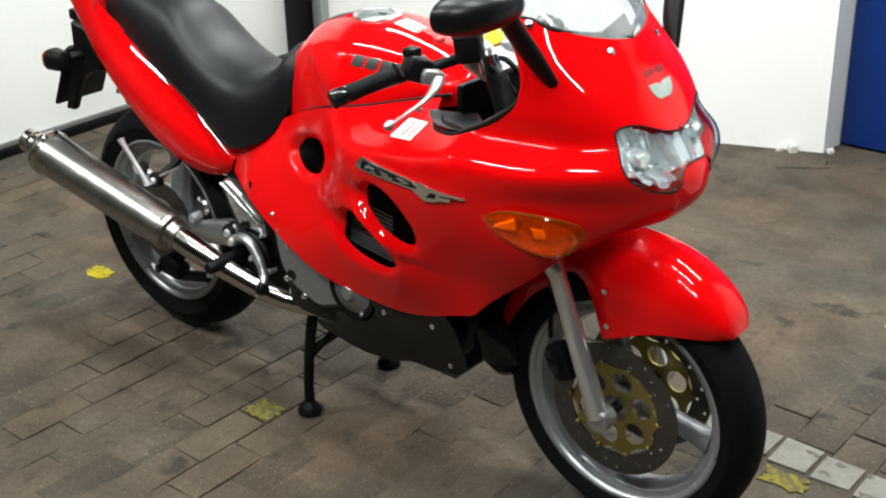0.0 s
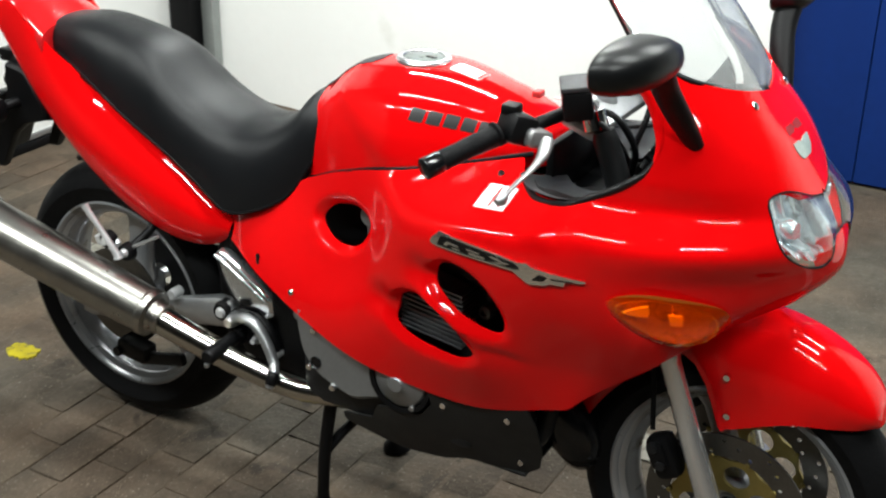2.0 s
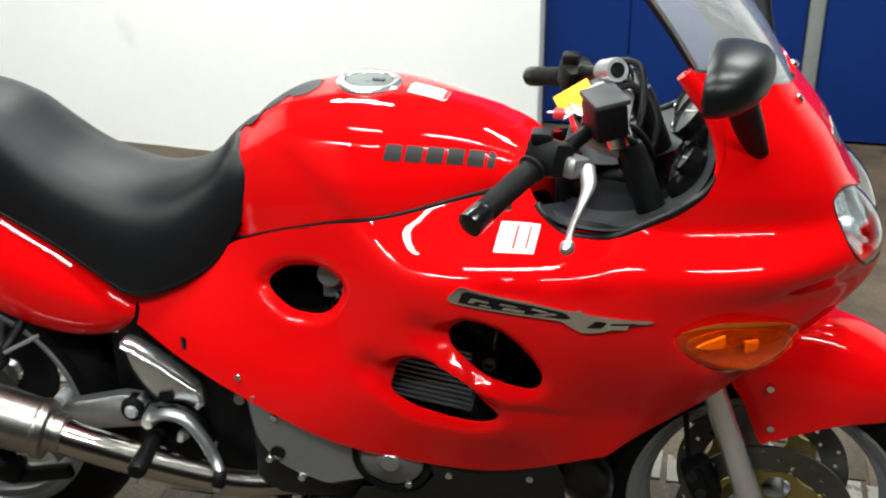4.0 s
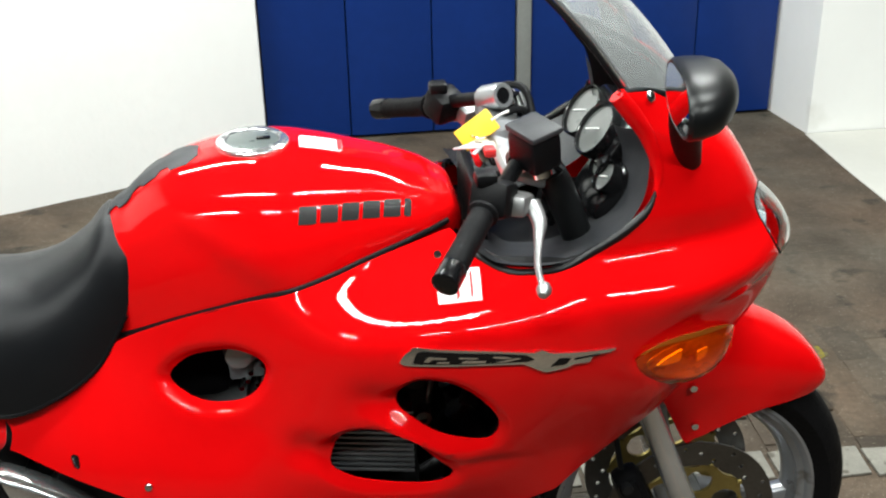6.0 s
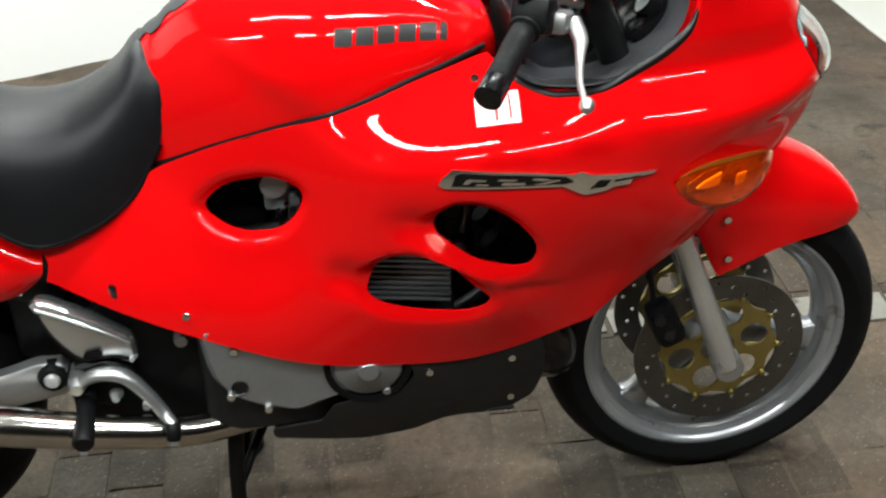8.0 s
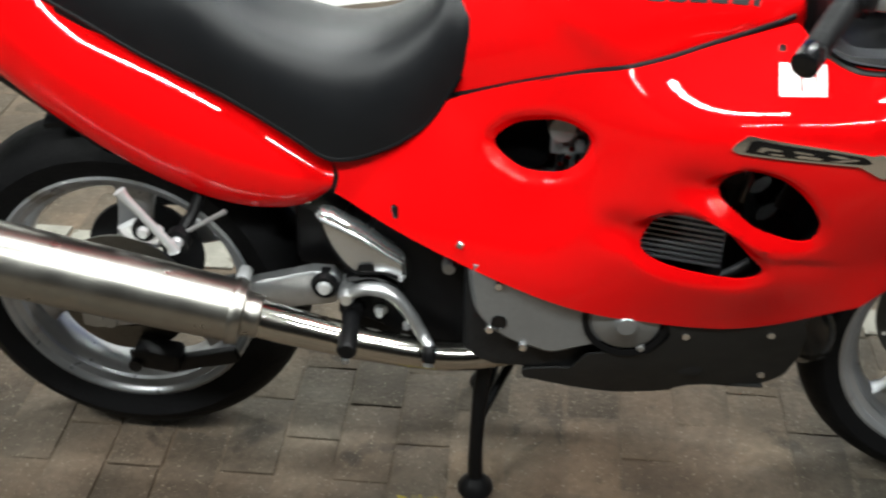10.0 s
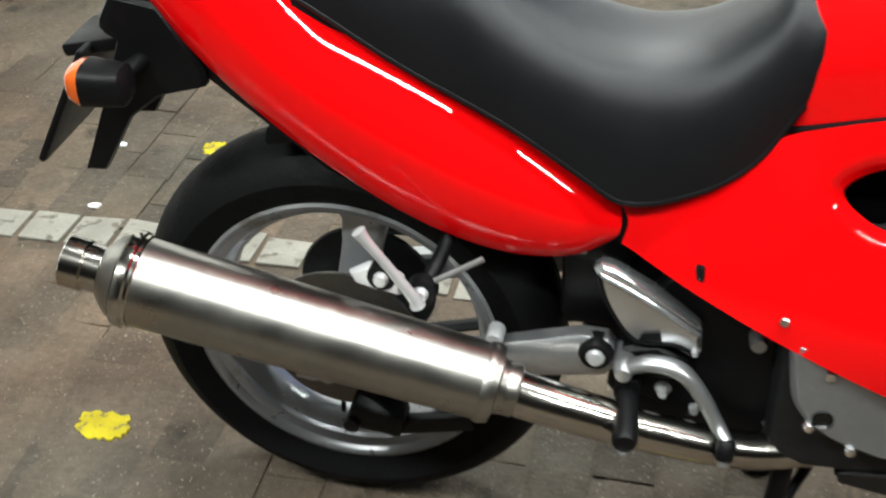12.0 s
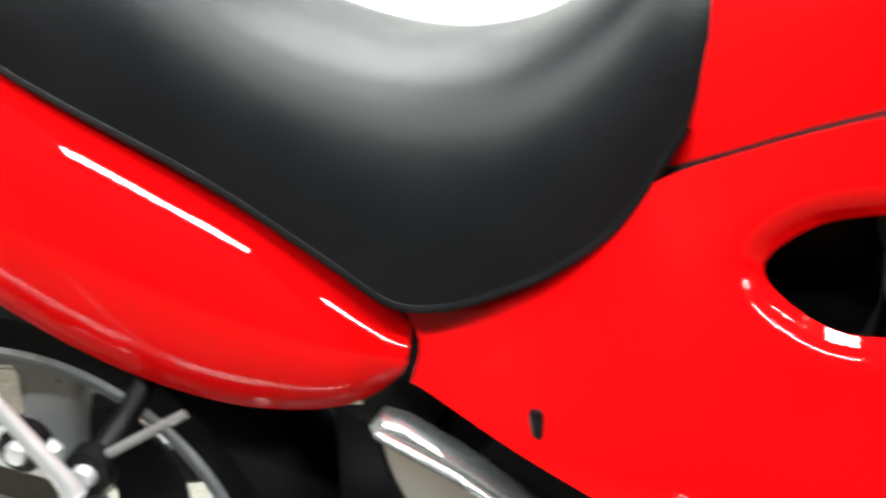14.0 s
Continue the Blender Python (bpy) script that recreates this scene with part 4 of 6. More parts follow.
part("stand_spring", along([(0.60, -0.11, 0.325), (0.63, -0.13, 0.335), (0.66, -0.11, 0.33)], 0.008, 10), GREY_STEEL, stand)

# engine, frame and what shows through the openings
engine = part("engine", [block((0.40, 0.34, 0.24), (0.80, 0, 0.42), 0.02), block((0.26, 0.30, 0.10), (0.87, 0, 0.56), 0.015, pose(0, 0, 0, 0, 12, 0))], DARK_METAL, bike, "dark engine block")
cover = [(0.612, 0.530), (0.66, 0.514), (0.80, 0.472), (0.86, 0.458), (0.87, 0.42), (0.83, 0.388), (0.79, 0.372), (0.75, 0.358), (0.72, 0.363), (0.665, 0.385), (0.63, 0.42), (0.615, 0.46)]
case = part("clutch_cover", slab(spline(cover, 3, True), -0.14, -0.200, bevel=0.010), ENGINE_GREY, engine, "grey painted engine side cover")
for x, z in ((0.658, 0.490), (0.739, 0.474), (0.645, 0.405), (0.70, 0.374)):
    part("screw", lathe([(0.0, -0.208), (0.006, -0.207), (0.008, -0.203), (0.008, -0.19)], (x, 0, z), n=12), CHROME, case)
part("sight_glass", lathe([(0.0, -0.2005), (0.011, -0.2005), (0.013, -0.203), (0.014, -0.19)], (0.66, 0, 0.418), n=20), BLACK_GLOSS, case)
cap = part("starter_cover", lathe([(0.0, -0.2215), (0.015, -0.221), (0.019, -0.216), (0.024, -0.211), (0.050, -0.206), (0.056, -0.200), (0.058, -0.18)], (0.858, 0, 0.438), n=40), ENGINE_GREY, engine, "round grey engine cover")
part("gasket_ring", lathe([(0.056, -0.18), (0.058, -0.203), (0.068, -0.205), (0.072, -0.18)], (0.858, 0, 0.438), n=40), BLACK_PLASTIC, cap)
part("rim_screw", lathe([(0.0, -0.2065), (0.005, -0.206), (0.007, -0.203), (0.007, -0.196)], (0.885, 0, 0.386), n=12), GREY_STEEL, cap)
part("frame_plate", slab([(0.50, 0.60), (0.62, 0.56), (0.64, 0.34), (0.60, 0.285), (0.50, 0.285), (0.415, 0.322), (0.388, 0.355), (0.392, 0.41), (0.42, 0.50)], -0.09, -0.118, bevel=0.006), BLACK_PLASTIC, bike, "black frame plate")
part("frame_bolt", lathe_to([(0, 0), (0.010, 0), (0.012, 0.4), (0.012, 1)], (0.575, -0.145, 0.475), (0.575, -0.12, 0.475), 12), GREY_STEEL, bike)
part("frame_plate", slab([(0.50, 0.60), (0.62, 0.56), (0.64, 0.34), (0.59, 0.31), (0.53, 0.36), (0.47, 0.42), (0.45, 0.50)], 0.125, 0.09, bevel=0.006), BLACK_PLASTIC, bike)
for z in np.linspace(0.555, 0.66, 12):
    part("cooling_fin", block((0.13, 0.40, 0.0035), (0.925, 0, z), 0, pose(0, 0, 0, 0, 8, 0)), FINS, engine)
part("cylinder_head", [block((0.22, 0.32, 0.06), (0.90, 0, 0.70), 0.012, pose(0, 0, 0, 0, 10, 0)), lathe_to([(0, 0), (0.014, 0), (0.016, 0.3), (0.016, 1)], (0.995, -0.185, 0.695), (0.995, -0.13, 0.695), 12)], DARK_METAL, engine)
part("head_plate", block((0.06, 0.02, 0.12), (0.992, -0.128, 0.625), 0.006, pose(0, 0, 0, 0, 10, 0)), DARK_METAL, engine)
part("head_bolt", lathe_to([(0.0, 0.30), (0.005, 0.28), (0.006, 0.0), (0.012, 0.04), (0.0135, 0.2), (0.0135, 1)], (1.009, -0.152, 0.603), (1.009, -0.125, 0.600), 18), ENGINE_GREY, engine, "grey flanged bolt")
part("oil_pipe", along([(1.016, -0.142, 0.630), (1.018, -0.146, 0.650), (1.022, -0.142, 0.672), (1.018, -0.125, 0.700)], 0.0055, 10), ENGINE_GREY, engine, "thin grey oil pipe")
part("radiator", [block((0.035, 0.34, 0.26), (1.13, 0, 0.56), 0.006, pose(0, 0, 0, 0, 18, 0))], BLACK_PLASTIC, bike, "black oil cooler")
part("carburettor", [lathe_to([(0, 0), (0.020, 0), (0.024, 0.3), (0.024, 1)], (0.742, -0.125, 0.725), (0.742, -0.05, 0.72), 20), block((0.045, 0.05, 0.06), (0.758, -0.085, 0.705), 0.008), lathe_to([(0, 0), (0.008, 0), (0.008, 1)], (0.770, -0.13, 0.70), (0.770, -0.08, 0.70), 12), block((0.02, 0.02, 0.03), (0.735, -0.10, 0.690), 0.004)], ENGINE_GREY, bike, "grey metal carburettor")
for x, z in ((0.752, 0.676), (0.766, 0.668), (0.741, 0.664), (0.757, 0.690)):
    part("screw", lathe_to([(0, 0), (0.004, 0.0), (0.005, 0.4), (0.005, 1)], (x, -0.119, z), (x, -0.100, z), 10), CHROME, bike)
part("airbox", block((0.20, 0.16, 0.16), (0.63, 0, 0.70), 0.03), BLACK_PLASTIC, bike, "black plastic airbox")
pair("frame_tube", [along([(1.20, s * 0.09, 0.84), (1.02, s * 0.13, 0.80), (0.80, s * 0.085, 0.80), (0.55, s * 0.055, 0.66), (0.52, s * 0.08, 0.45)], 0.02, 12) for s in (-1, 1)], BLACK_PLASTIC, bike, "black frame tubes")
part("bracket", block((0.03, 0.01, 0.05), (1.085, -0.15, 0.648), 0.002, pose(0, 0, 0, 0, 20, 0)), DARK_METAL, bike)

# belly pan
belly_width = field([(0.75, 0.45, 0.205), (0.75, 0.28, 0.165), (0.95, 0.43, 0.205), (0.95, 0.27, 0.150), (1.10, 0.42, 0.190), (1.10, 0.30, 0.140), (1.14, 0.36, 0.16), (0.85, 0.36, 0.20)])
belly = [(0.80, 0.47), (0.95, 0.46), (1.125, 0.475), (1.140, 0.42), (1.142, 0.35), (1.130, 0.295), (1.10, 0.272), (1.05, 0.272), (0.975, 0.272), (0.93, 0.257), (0.85, 0.257), (0.77, 0.268), (0.70, 0.278), (0.70, 0.30), (0.78, 0.32), (0.80, 0.36), (0.83, 0.372), (0.90, 0.372), (0.93, 0.41), (0.92, 0.45)]
pan = pair("belly_pan", panel(np.array(belly), [], lambda u, v: (u, -belly_width(u, v), v), thick=0.004), GREY_BELLY, bike, "dark grey plastic belly pan")
part("pan_floor", [block((0.40, 0.27, 0.006), (0.90, 0, 0.268), 0.002)], GREY_BELLY, pan)
for x, z in ((0.953, 0.413), (1.085, 0.418), (1.092, 0.300)):
    part("screw", lathe_to([(0, 0), (0.006, 0), (0.007, 0.4), (0.007, 1)], (x, -belly_width(x, z) - 0.003, z), (x, -belly_width(x, z) + 0.004, z), 10), CHROME, pan)
for side in (-1, 1):
    part("front_duct", along([(1.085, side * 0.090, 0.455), (1.130, side * 0.075, 0.405), (1.165, side * 0.062, 0.350), (1.175, side * 0.055, 0.305), (1.15, side * 0.05, 0.275)], [0.040, 0.052, 0.052, 0.040, 0.012], 24), BLACK_GLOSS, bike, "glossy black air duct at the front of the belly pan")
part("oil_filter", lathe_to([(0.0, 0), (0.04, 0.0), (0.045, 0.2), (0.045, 1.0), (0, 1)], (1.20, 0.0, 0.34), (1.06, 0.0, 0.34), 20), BLACK_GLOSS, bike, "black oil filter")
pair("exhaust_header", [along([(1.06, y, 0.60), (1.13, y, 0.50), (1.12, y, 0.36), (1.0, y * 0.8, 0.29)], 0.019, 12) for y in (-0.12, -0.04, 0.04, 0.12)], DARK_METAL, bike, "dark header pipes")

# ---- front: screen, lamps, indicators, mirrors ----
def lamp_swell(u, v):
    """Each half of the glass bulges out from its rim, with a waist in the middle."""
    r2 = ((u - 1.605) / 0.10) ** 2 + ((v - 0.876) / 0.068) ** 2
    return -0.004 + 0.016 * max(0.0, 1 - r2)


head = new("headlamp")
head.parent = bike
lens = pair("lens", panel(lamp_curve, [], off_skin(fairing_skin, lamp_swell), thick=0.003, step=0.010), GLASS, head, "clear glass headlamp lens")
for glass in head.children:
    glass.visible_shadow = False


def facets(u, v):
    """Depth of the reflector behind the lens: a bowl of flat facets."""
    a = 0.5 + 0.5 * math.sin(91.7 * round(u / 0.016) + 37.3 * round(v / 0.034))
    r = math.hypot((u - 1.595) / 0.09, (v - 0.876) / 0.07)
    return -0.012 - 0.024 * max(0.0, 1 - r * r) - 0.011 * a


pair("gasket", [along(np.array([off_skin(fairing_skin, -0.001)(min(u, 1.698), v) * np.array((1, s, 1)) for u, v in lamp_curve]), 0.0022, 6, per=1) for s in (1, -1)], BLACK_PLASTIC, head, "black rubber lamp gasket")
bowl = pair("reflector", panel(lamp_curve, [], off_skin(fairing_skin, facets), thick=0.002, step=0.0075), REFLECTOR, head, "faceted bright headlamp reflector")
for bowl in [o for o in head.children if o.name.startswith("reflector")]:
    bowl.data.polygons.foreach_set("use_smooth", [False] * len(bowl.data.polygons))
for side in (-1, 1):
    part("bulb_cap", lathe_to([(0, 0), (0.014, 0.0), (0.018, 0.3), (0.018, 1)], (1.535, side * 0.10, 0.872), (1.505, side * 0.095, 0.872), 16), REFLECTOR, head)

half_lens = np.array([(1.681, 0.991), (1.69, 0.991), (1.7, 0.991), (1.7, 0.962), (1.693, 0.965), (1.685, 0.976)])
pair("position_lamp", panel(half_lens, [], off_skin(fairing_skin, 0.0015), thick=0.002, step=0.008), PALE_LENS, bike, "small pale position lamp lens")
pair("nose_print", panel(np.array([(1.683, 1.003), (1.7, 1.003), (1.7, 1.014), (1.683, 1.015)]), [], off_skin(fairing_skin, 0.0008), thick=0.0006, step=0.01), NOSE_PRINT, bike)


def lens_swell(u, v):
    r2 = ((u - 1.392) / 0.10) ** 2 + ((v - 0.735 + 0.25 * (u - 1.392)) / 0.052) ** 2
    return 0.004 + 0.028 * max(0.0, 1 - r2)


blinker = spline([(1.292, 0.762), (1.312, 0.776), (1.346, 0.782), (1.400, 0.775), (1.443, 0.763), (1.466, 0.750), (1.480, 0.733), (1.492, 0.706), (1.470, 0.689), (1.410, 0.687), (1.345, 0.708), (1.306, 0.735)], 4, True)


def blinker_back(u, v):
    """A smooth bowl behind the lens, deepest at the bulb."""
    r2 = ((u - 1.36) / 0.09) ** 2 + ((v - 0.742) / 0.05) ** 2
    return 0.004 + 0.012 * min(r2, 1.2) + 0.0012 * math.sin(u * 420.0)


housing = [(1.392 + (u - 1.392) * 0.97, 0.735 + (v - 0.735) * 0.95) for u, v in blinker]
inner = [(1.385 + (u - 1.392) * 0.80, 0.737 + (v - 0.735) * 0.78) for u, v in blinker]
for shell, base, back in zip(panel(blinker, [], off_skin(fairing_skin, lens_swell), thick=0.003, step=0.008), panel(housing, [], off_skin(fairing_skin, 0.0016), thick=0.001, step=0.01), panel(inner, [], off_skin(fairing_skin, blinker_back), thick=0.001, step=0.006)):
    lens = part("indicator", [shell], AMBER, bike, "amber front indicator lens")
    lens.visible_shadow = False
    part("housing", [base], AMBER_DARK, lens)
    bowl = part("reflector", [back], AMBER_BACK, lens, "stepped bright reflector")
    side = -1 if shell[0][0][1] < 0 else 1
    # yellow wedge in place of a brightly lit reflector facet
    wedge = panel(np.array([(1.316, 0.754), (1.350, 0.769), (1.354, 0.748), (1.330, 0.747)]), [], off_skin(fairing_skin, lambda u, v: blinker_back(u, v) + 0.008), thick=0.003, step=0.012)
    part("bulb_shield", [wedge[0] if (wedge[0][0][0][1] < 0) == (side < 0) else wedge[1]], YELLOW_TAG_GLINT, lens, "bright yellow wedge painted in for a lit facet of the reflector")
    # second painted highlight, ahead of the wedge
    glint = panel(np.array([(1.376, 0.756), (1.398, 0.752), (1.404, 0.732), (1.384, 0.736)]), [], off_skin(fairing_skin, lambda u, v: 0.016 - 0.15 * (u - 1.376)), thick=0.002, step=0.012)
    part("facet", [glint[0] if (glint[0][0][0][1] < 0) == (side < 0) else glint[1]], YELLOW_TAG_GLINT, lens)

# screen
rings = []
for s in np.linspace(-1, 1, 41):
    a = abs(s)
    u = NOSE_U - a * (NOSE_U - 1.345)
    base_z = 1.048 + 0.070 * a ** 1.5
    bx, by, bz = off_skin(fairing_skin, -0.005)(min(u, 1.699), base_z - 0.006)
    by = by * (1 if s < 0 else -1)
    tip = Vector((1.165 - 0.045 * a**2.2, -0.118 * -s, 1.335 - 0.02 * a * a))
    foot = Vector((bx, by if a > 0.02 else 0.0, bz - 0.006))
    line = []
    for k in np.linspace(0, 1, 16):
        p = foot.lerp(tip, float(k))
        p.x += 0.024 * math.sin(math.pi * k) * (1 - a * a * 0.6)
        p.z += 0.018 * math.sin(math.pi * k) * (1 - a * a * 0.6)
        p.y *= 1 + 0.10 * math.sin(math.pi * k)
        line.append(p)
    inner = [p - Vector((0.0020, 0, 0.0020)) - Vector((0, 0.001 * np.sign(p.y), 0)) for p in line]
    rings.append(line + inner[::-1])
screen = part("windscreen", loft(rings), SCREEN, bike, "clear plastic windscreen")
screen.visible_shadow = False
for i in (0, -1):
    part("screen_edge", along([rings[i][k] for k in range(0, 16, 3)], 0.0030, 8), POLISHED, screen, "pale polished screen edge")
    part("screen_seal", along([rings[i][k] + Vector((-0.004, -0.003 if i else 0.003, -0.006)) for k in range(0, 16, 3)], 0.0036, 8), BLACK_PLASTIC, screen, "black seal under the screen edge")
for x, z in ((1.324, 1.110), (1.438, 1.056)):
    u = skin_u(x, z)
    for s in (-1, 1):
        p = off_skin(fairing_skin, 0.0)(u, z)
        q = off_skin(fairing_skin, 0.006)(u, z)
        part("screen_screw", lathe_to([(0.008, 0), (0.008, 0.6), (0.005, 1.0), (0, 1)], (p[0], p[1] * -s, p[2]), (q[0], q[1] * -s, q[2]), 12), CHROME, screen)

# mirrors
for s in (-1, 1):
    rings = []
    for k, (x, ry, rz, dy, dz) in enumerate(((1.292, 0.074, 0.042, 0, 0), (1.287, 0.080, 0.046, 0, 0), (1.292, 0.084, 0.049, 0, 0), (1.310, 0.084, 0.049, 0.0, 0.001), (1.335, 0.078, 0.046, 0.004, 0.002), (1.358, 0.062, 0.037, 0.010, 0.004), (1.372, 0.040, 0.024, 0.014, 0.005), (1.377, 0.012, 0.008, 0.016, 0.005))):
        rings.append([(1.310 + (x - 1.287) * 0.84 - 0.13 * ry * math.cos(a), s * (0.334 + dy * -1 + 1.06 * ry * np.sign(math.cos(a)) * abs(math.cos(a)) ** 0.85), 1.168 + dz + 0.80 * rz * np.sign(math.sin(a)) * abs(math.sin(a)) ** 0.85) for a in np.linspace(0, 2 * math.pi, 32, endpoint=False)])
    lift = 0.0 if s < 0 else -0.015
    shell = part("mirror", loft(rings), SATIN_BLACK, bike, "black mirror housing")
    shell.location = (0.0 if s < 0 else 0.03, 0, lift)
    part("mirror_glass", loft([[Vector(p) + Vector((d, 0, 0)) for p in rings[0]] for d in (-0.0045, -0.0015)]), MIRROR, shell, "mirror glass")
    part("mirror_arm", along([(1.350, s * 0.278, 1.152), (1.352, s * 0.246, 1.112), (1.367, s * 0.212, 1.060), (1.386, s * 0.184, 1.012)], [0.017, 0.016, 0.015, 0.010], 18, flat=1.4, up=(1, 0, 0)), BLACK_PLASTIC, shell, "black mirror stalk")

# ---- cockpit ----
pair("inner_cowl", panel(np.array(on_skin([(1.09, 0.897), (1.12, 0.8915), (1.2, 0.9035), (1.277, 0.9305), (1.3245, 0.965), (1.3375, 1.02), (1.3215, 1.066), (1.279, 1.1235), (1.325, 1.119), (1.38, 1.098), (1.443, 1.067)]) + [(1.699, 1.049), (1.699, 0.95), (1.50, 0.95), (1.40, 0.86), (1.2, 0.84), (1.09, 0.85)]), [], off_skin(fairing_skin, -0.0042), thick=0.003, step=0.014), BLACK_PLASTIC, bike, "black inner lining of the cowl")
dash_edge = spline([(1.085, 0.185, 0.905), (1.12, 0.212, 0.892), (1.20, 0.236, 0.900), (1.275, 0.222, 0.928), (1.318, 0.196, 0.965), (1.330, 0.175, 1.02), (1.315, 0.165, 1.06)], 6)
rings = []
for x, y, z in dash_edge:
    rings.append([(x + (1.27 - x) * 0.35 * k, -y * (1 - 0.92 * k) + 0.004, z - 0.045 * math.sin(k * 1.6) + 0.012 * k) for k in np.linspace(0, 0.62, 10)])
pair("dash_lining", [loft(rings, closed=False), mirrored(loft(rings, closed=False))], GREY_DASH, bike, "dark grey dash lining round the clocks")
part("tank_front_cover", block((0.016, 0.23, 0.13), (1.108, 0, 0.875), 0.006), BLACK_PLASTIC, bike, "black cover ahead of the tank")
part("cockpit_floor", block((0.28, 0.36, 0.02), (1.19, 0, 0.83), 0.006), BLACK_PLASTIC, bike)
for path in [[(1.13, s * 0.10, 0.98), (1.20, s * 0.13, 1.0), (1.24, s * 0.10, 0.94), (1.22, s * 0.05, 0.87)] for s in (-1.0, -0.6, 0.7)] + [[(1.16, 0.12, 1.03), (1.205, 0.10, 1.03), (1.215, 0.06, 0.97), (1.20, 0.03, 0.90)]]:
    part("cable", along(path, 0.006, 8), BLACK_PLASTIC, bike, "black control cable")

# black trim round the cockpit opening
trim = on_skin([(1.078, 0.893), (1.09, 0.888), (1.125, 0.881), (1.16, 0.884), (1.2, 0.894), (1.24, 0.912), (1.277, 0.9310), (1.30, 0.947), (1.319, 0.963), (1.330, 0.982), (1.333, 1.000)])
pair("cockpit_trim", [along([off_skin(fairing_skin, -0.004)(u, z) * np.array((1, s, 1)) for u, z in trim], [0.0070] * (len(trim) - 3) + [0.0055, 0.0035, 0.0015], 10) for s in (1, -1)], SATIN_BLACK, bike, "black rubber trim round the cockpit opening")

# rolled red rim of the cowl
rim = [off_skin(fairing_skin, -0.005)(skin_u(x, z), z) for x, z in ((1.322, 0.962), (1.334, 0.99), (1.335, 1.02), (1.319, 1.065), (1.297, 1.097), (1.278, 1.121))]
part("cowl_rim", along(rim, [0.003, 0.005, 0.008, 0.011, 0.013, 0.012], 14), RED, fairing)

seal = [off_skin(fairing_skin, -0.006)(skin_u(x, z), z + 0.0015) for x, z in ((1.283, 1.120), (1.325, 1.116), (1.38, 1.095), (1.443, 1.064))] + [off_skin(fairing_skin, -0.006)(1.60, 1.054), off_skin(fairing_skin, -0.006)(1.69, 1.047)]
pair("cowl_seal", [along([(p[0], s * p[1], p[2]) for p in seal], 0.0055, 10) for s in (1, -1)], BLACK_PLASTIC, bike, "black rubber seal inside the cowl edge")

# clocks
pod = part("instrument_pod", [block((0.05, 0.20, 0.10), (1.325, 0.02, 0.985), 0.03, pose(0, 0, 0, 0, 35, 0)), block((0.05, 0.14, 0.10), (1.305, -0.05, 0.93), 0.03, pose(0, 0, 0, 0, 35, 0))], BLACK_GLOSS, bike, "black instrument pod")
DIAL = Vector((-0.80, -0.08, 0.58)).normalized()
for (x, y, z), r in (((1.290, 0.066, 1.003), 0.040), ((1.290, -0.020, 1.006), 0.040), ((1.290, -0.060, 0.970), 0.020), ((1.288, -0.096, 0.962), 0.022)):
    c = Vector((x, y, z))
    clock = part("clock", lathe_to([(r * 0.90, 0.2), (r * 1.0, 0.95), (r * 1.06, 1.0), (r * 1.10, 0.9), (r * 1.08, 0.0)], c - DIAL * 0.03, c + DIAL * 0.004, 32), BLACK_GLOSS, bike, "round clock with a black bezel")
    part("clock_face", lathe_to([(0, 0), (r * 0.97, 0), (r * 0.97, 1), (0, 1)], c - DIAL * 0.006, c - DIAL * 0.003, 32), GAUGE_FACE, clock, "grey clock face")
    side = DIAL.cross(Vector((0, 0, 1))).normalized()
    up = side.cross(DIAL)
    tip = c - DIAL * 0.001 + (side * 0.6 - up * 0.25) * r
    part("needle", along([c - DIAL * 0.001 - (side * 0.2 - up * 0.1) * r, tip], 0.0012, 6), WHITE_LABEL, clock)

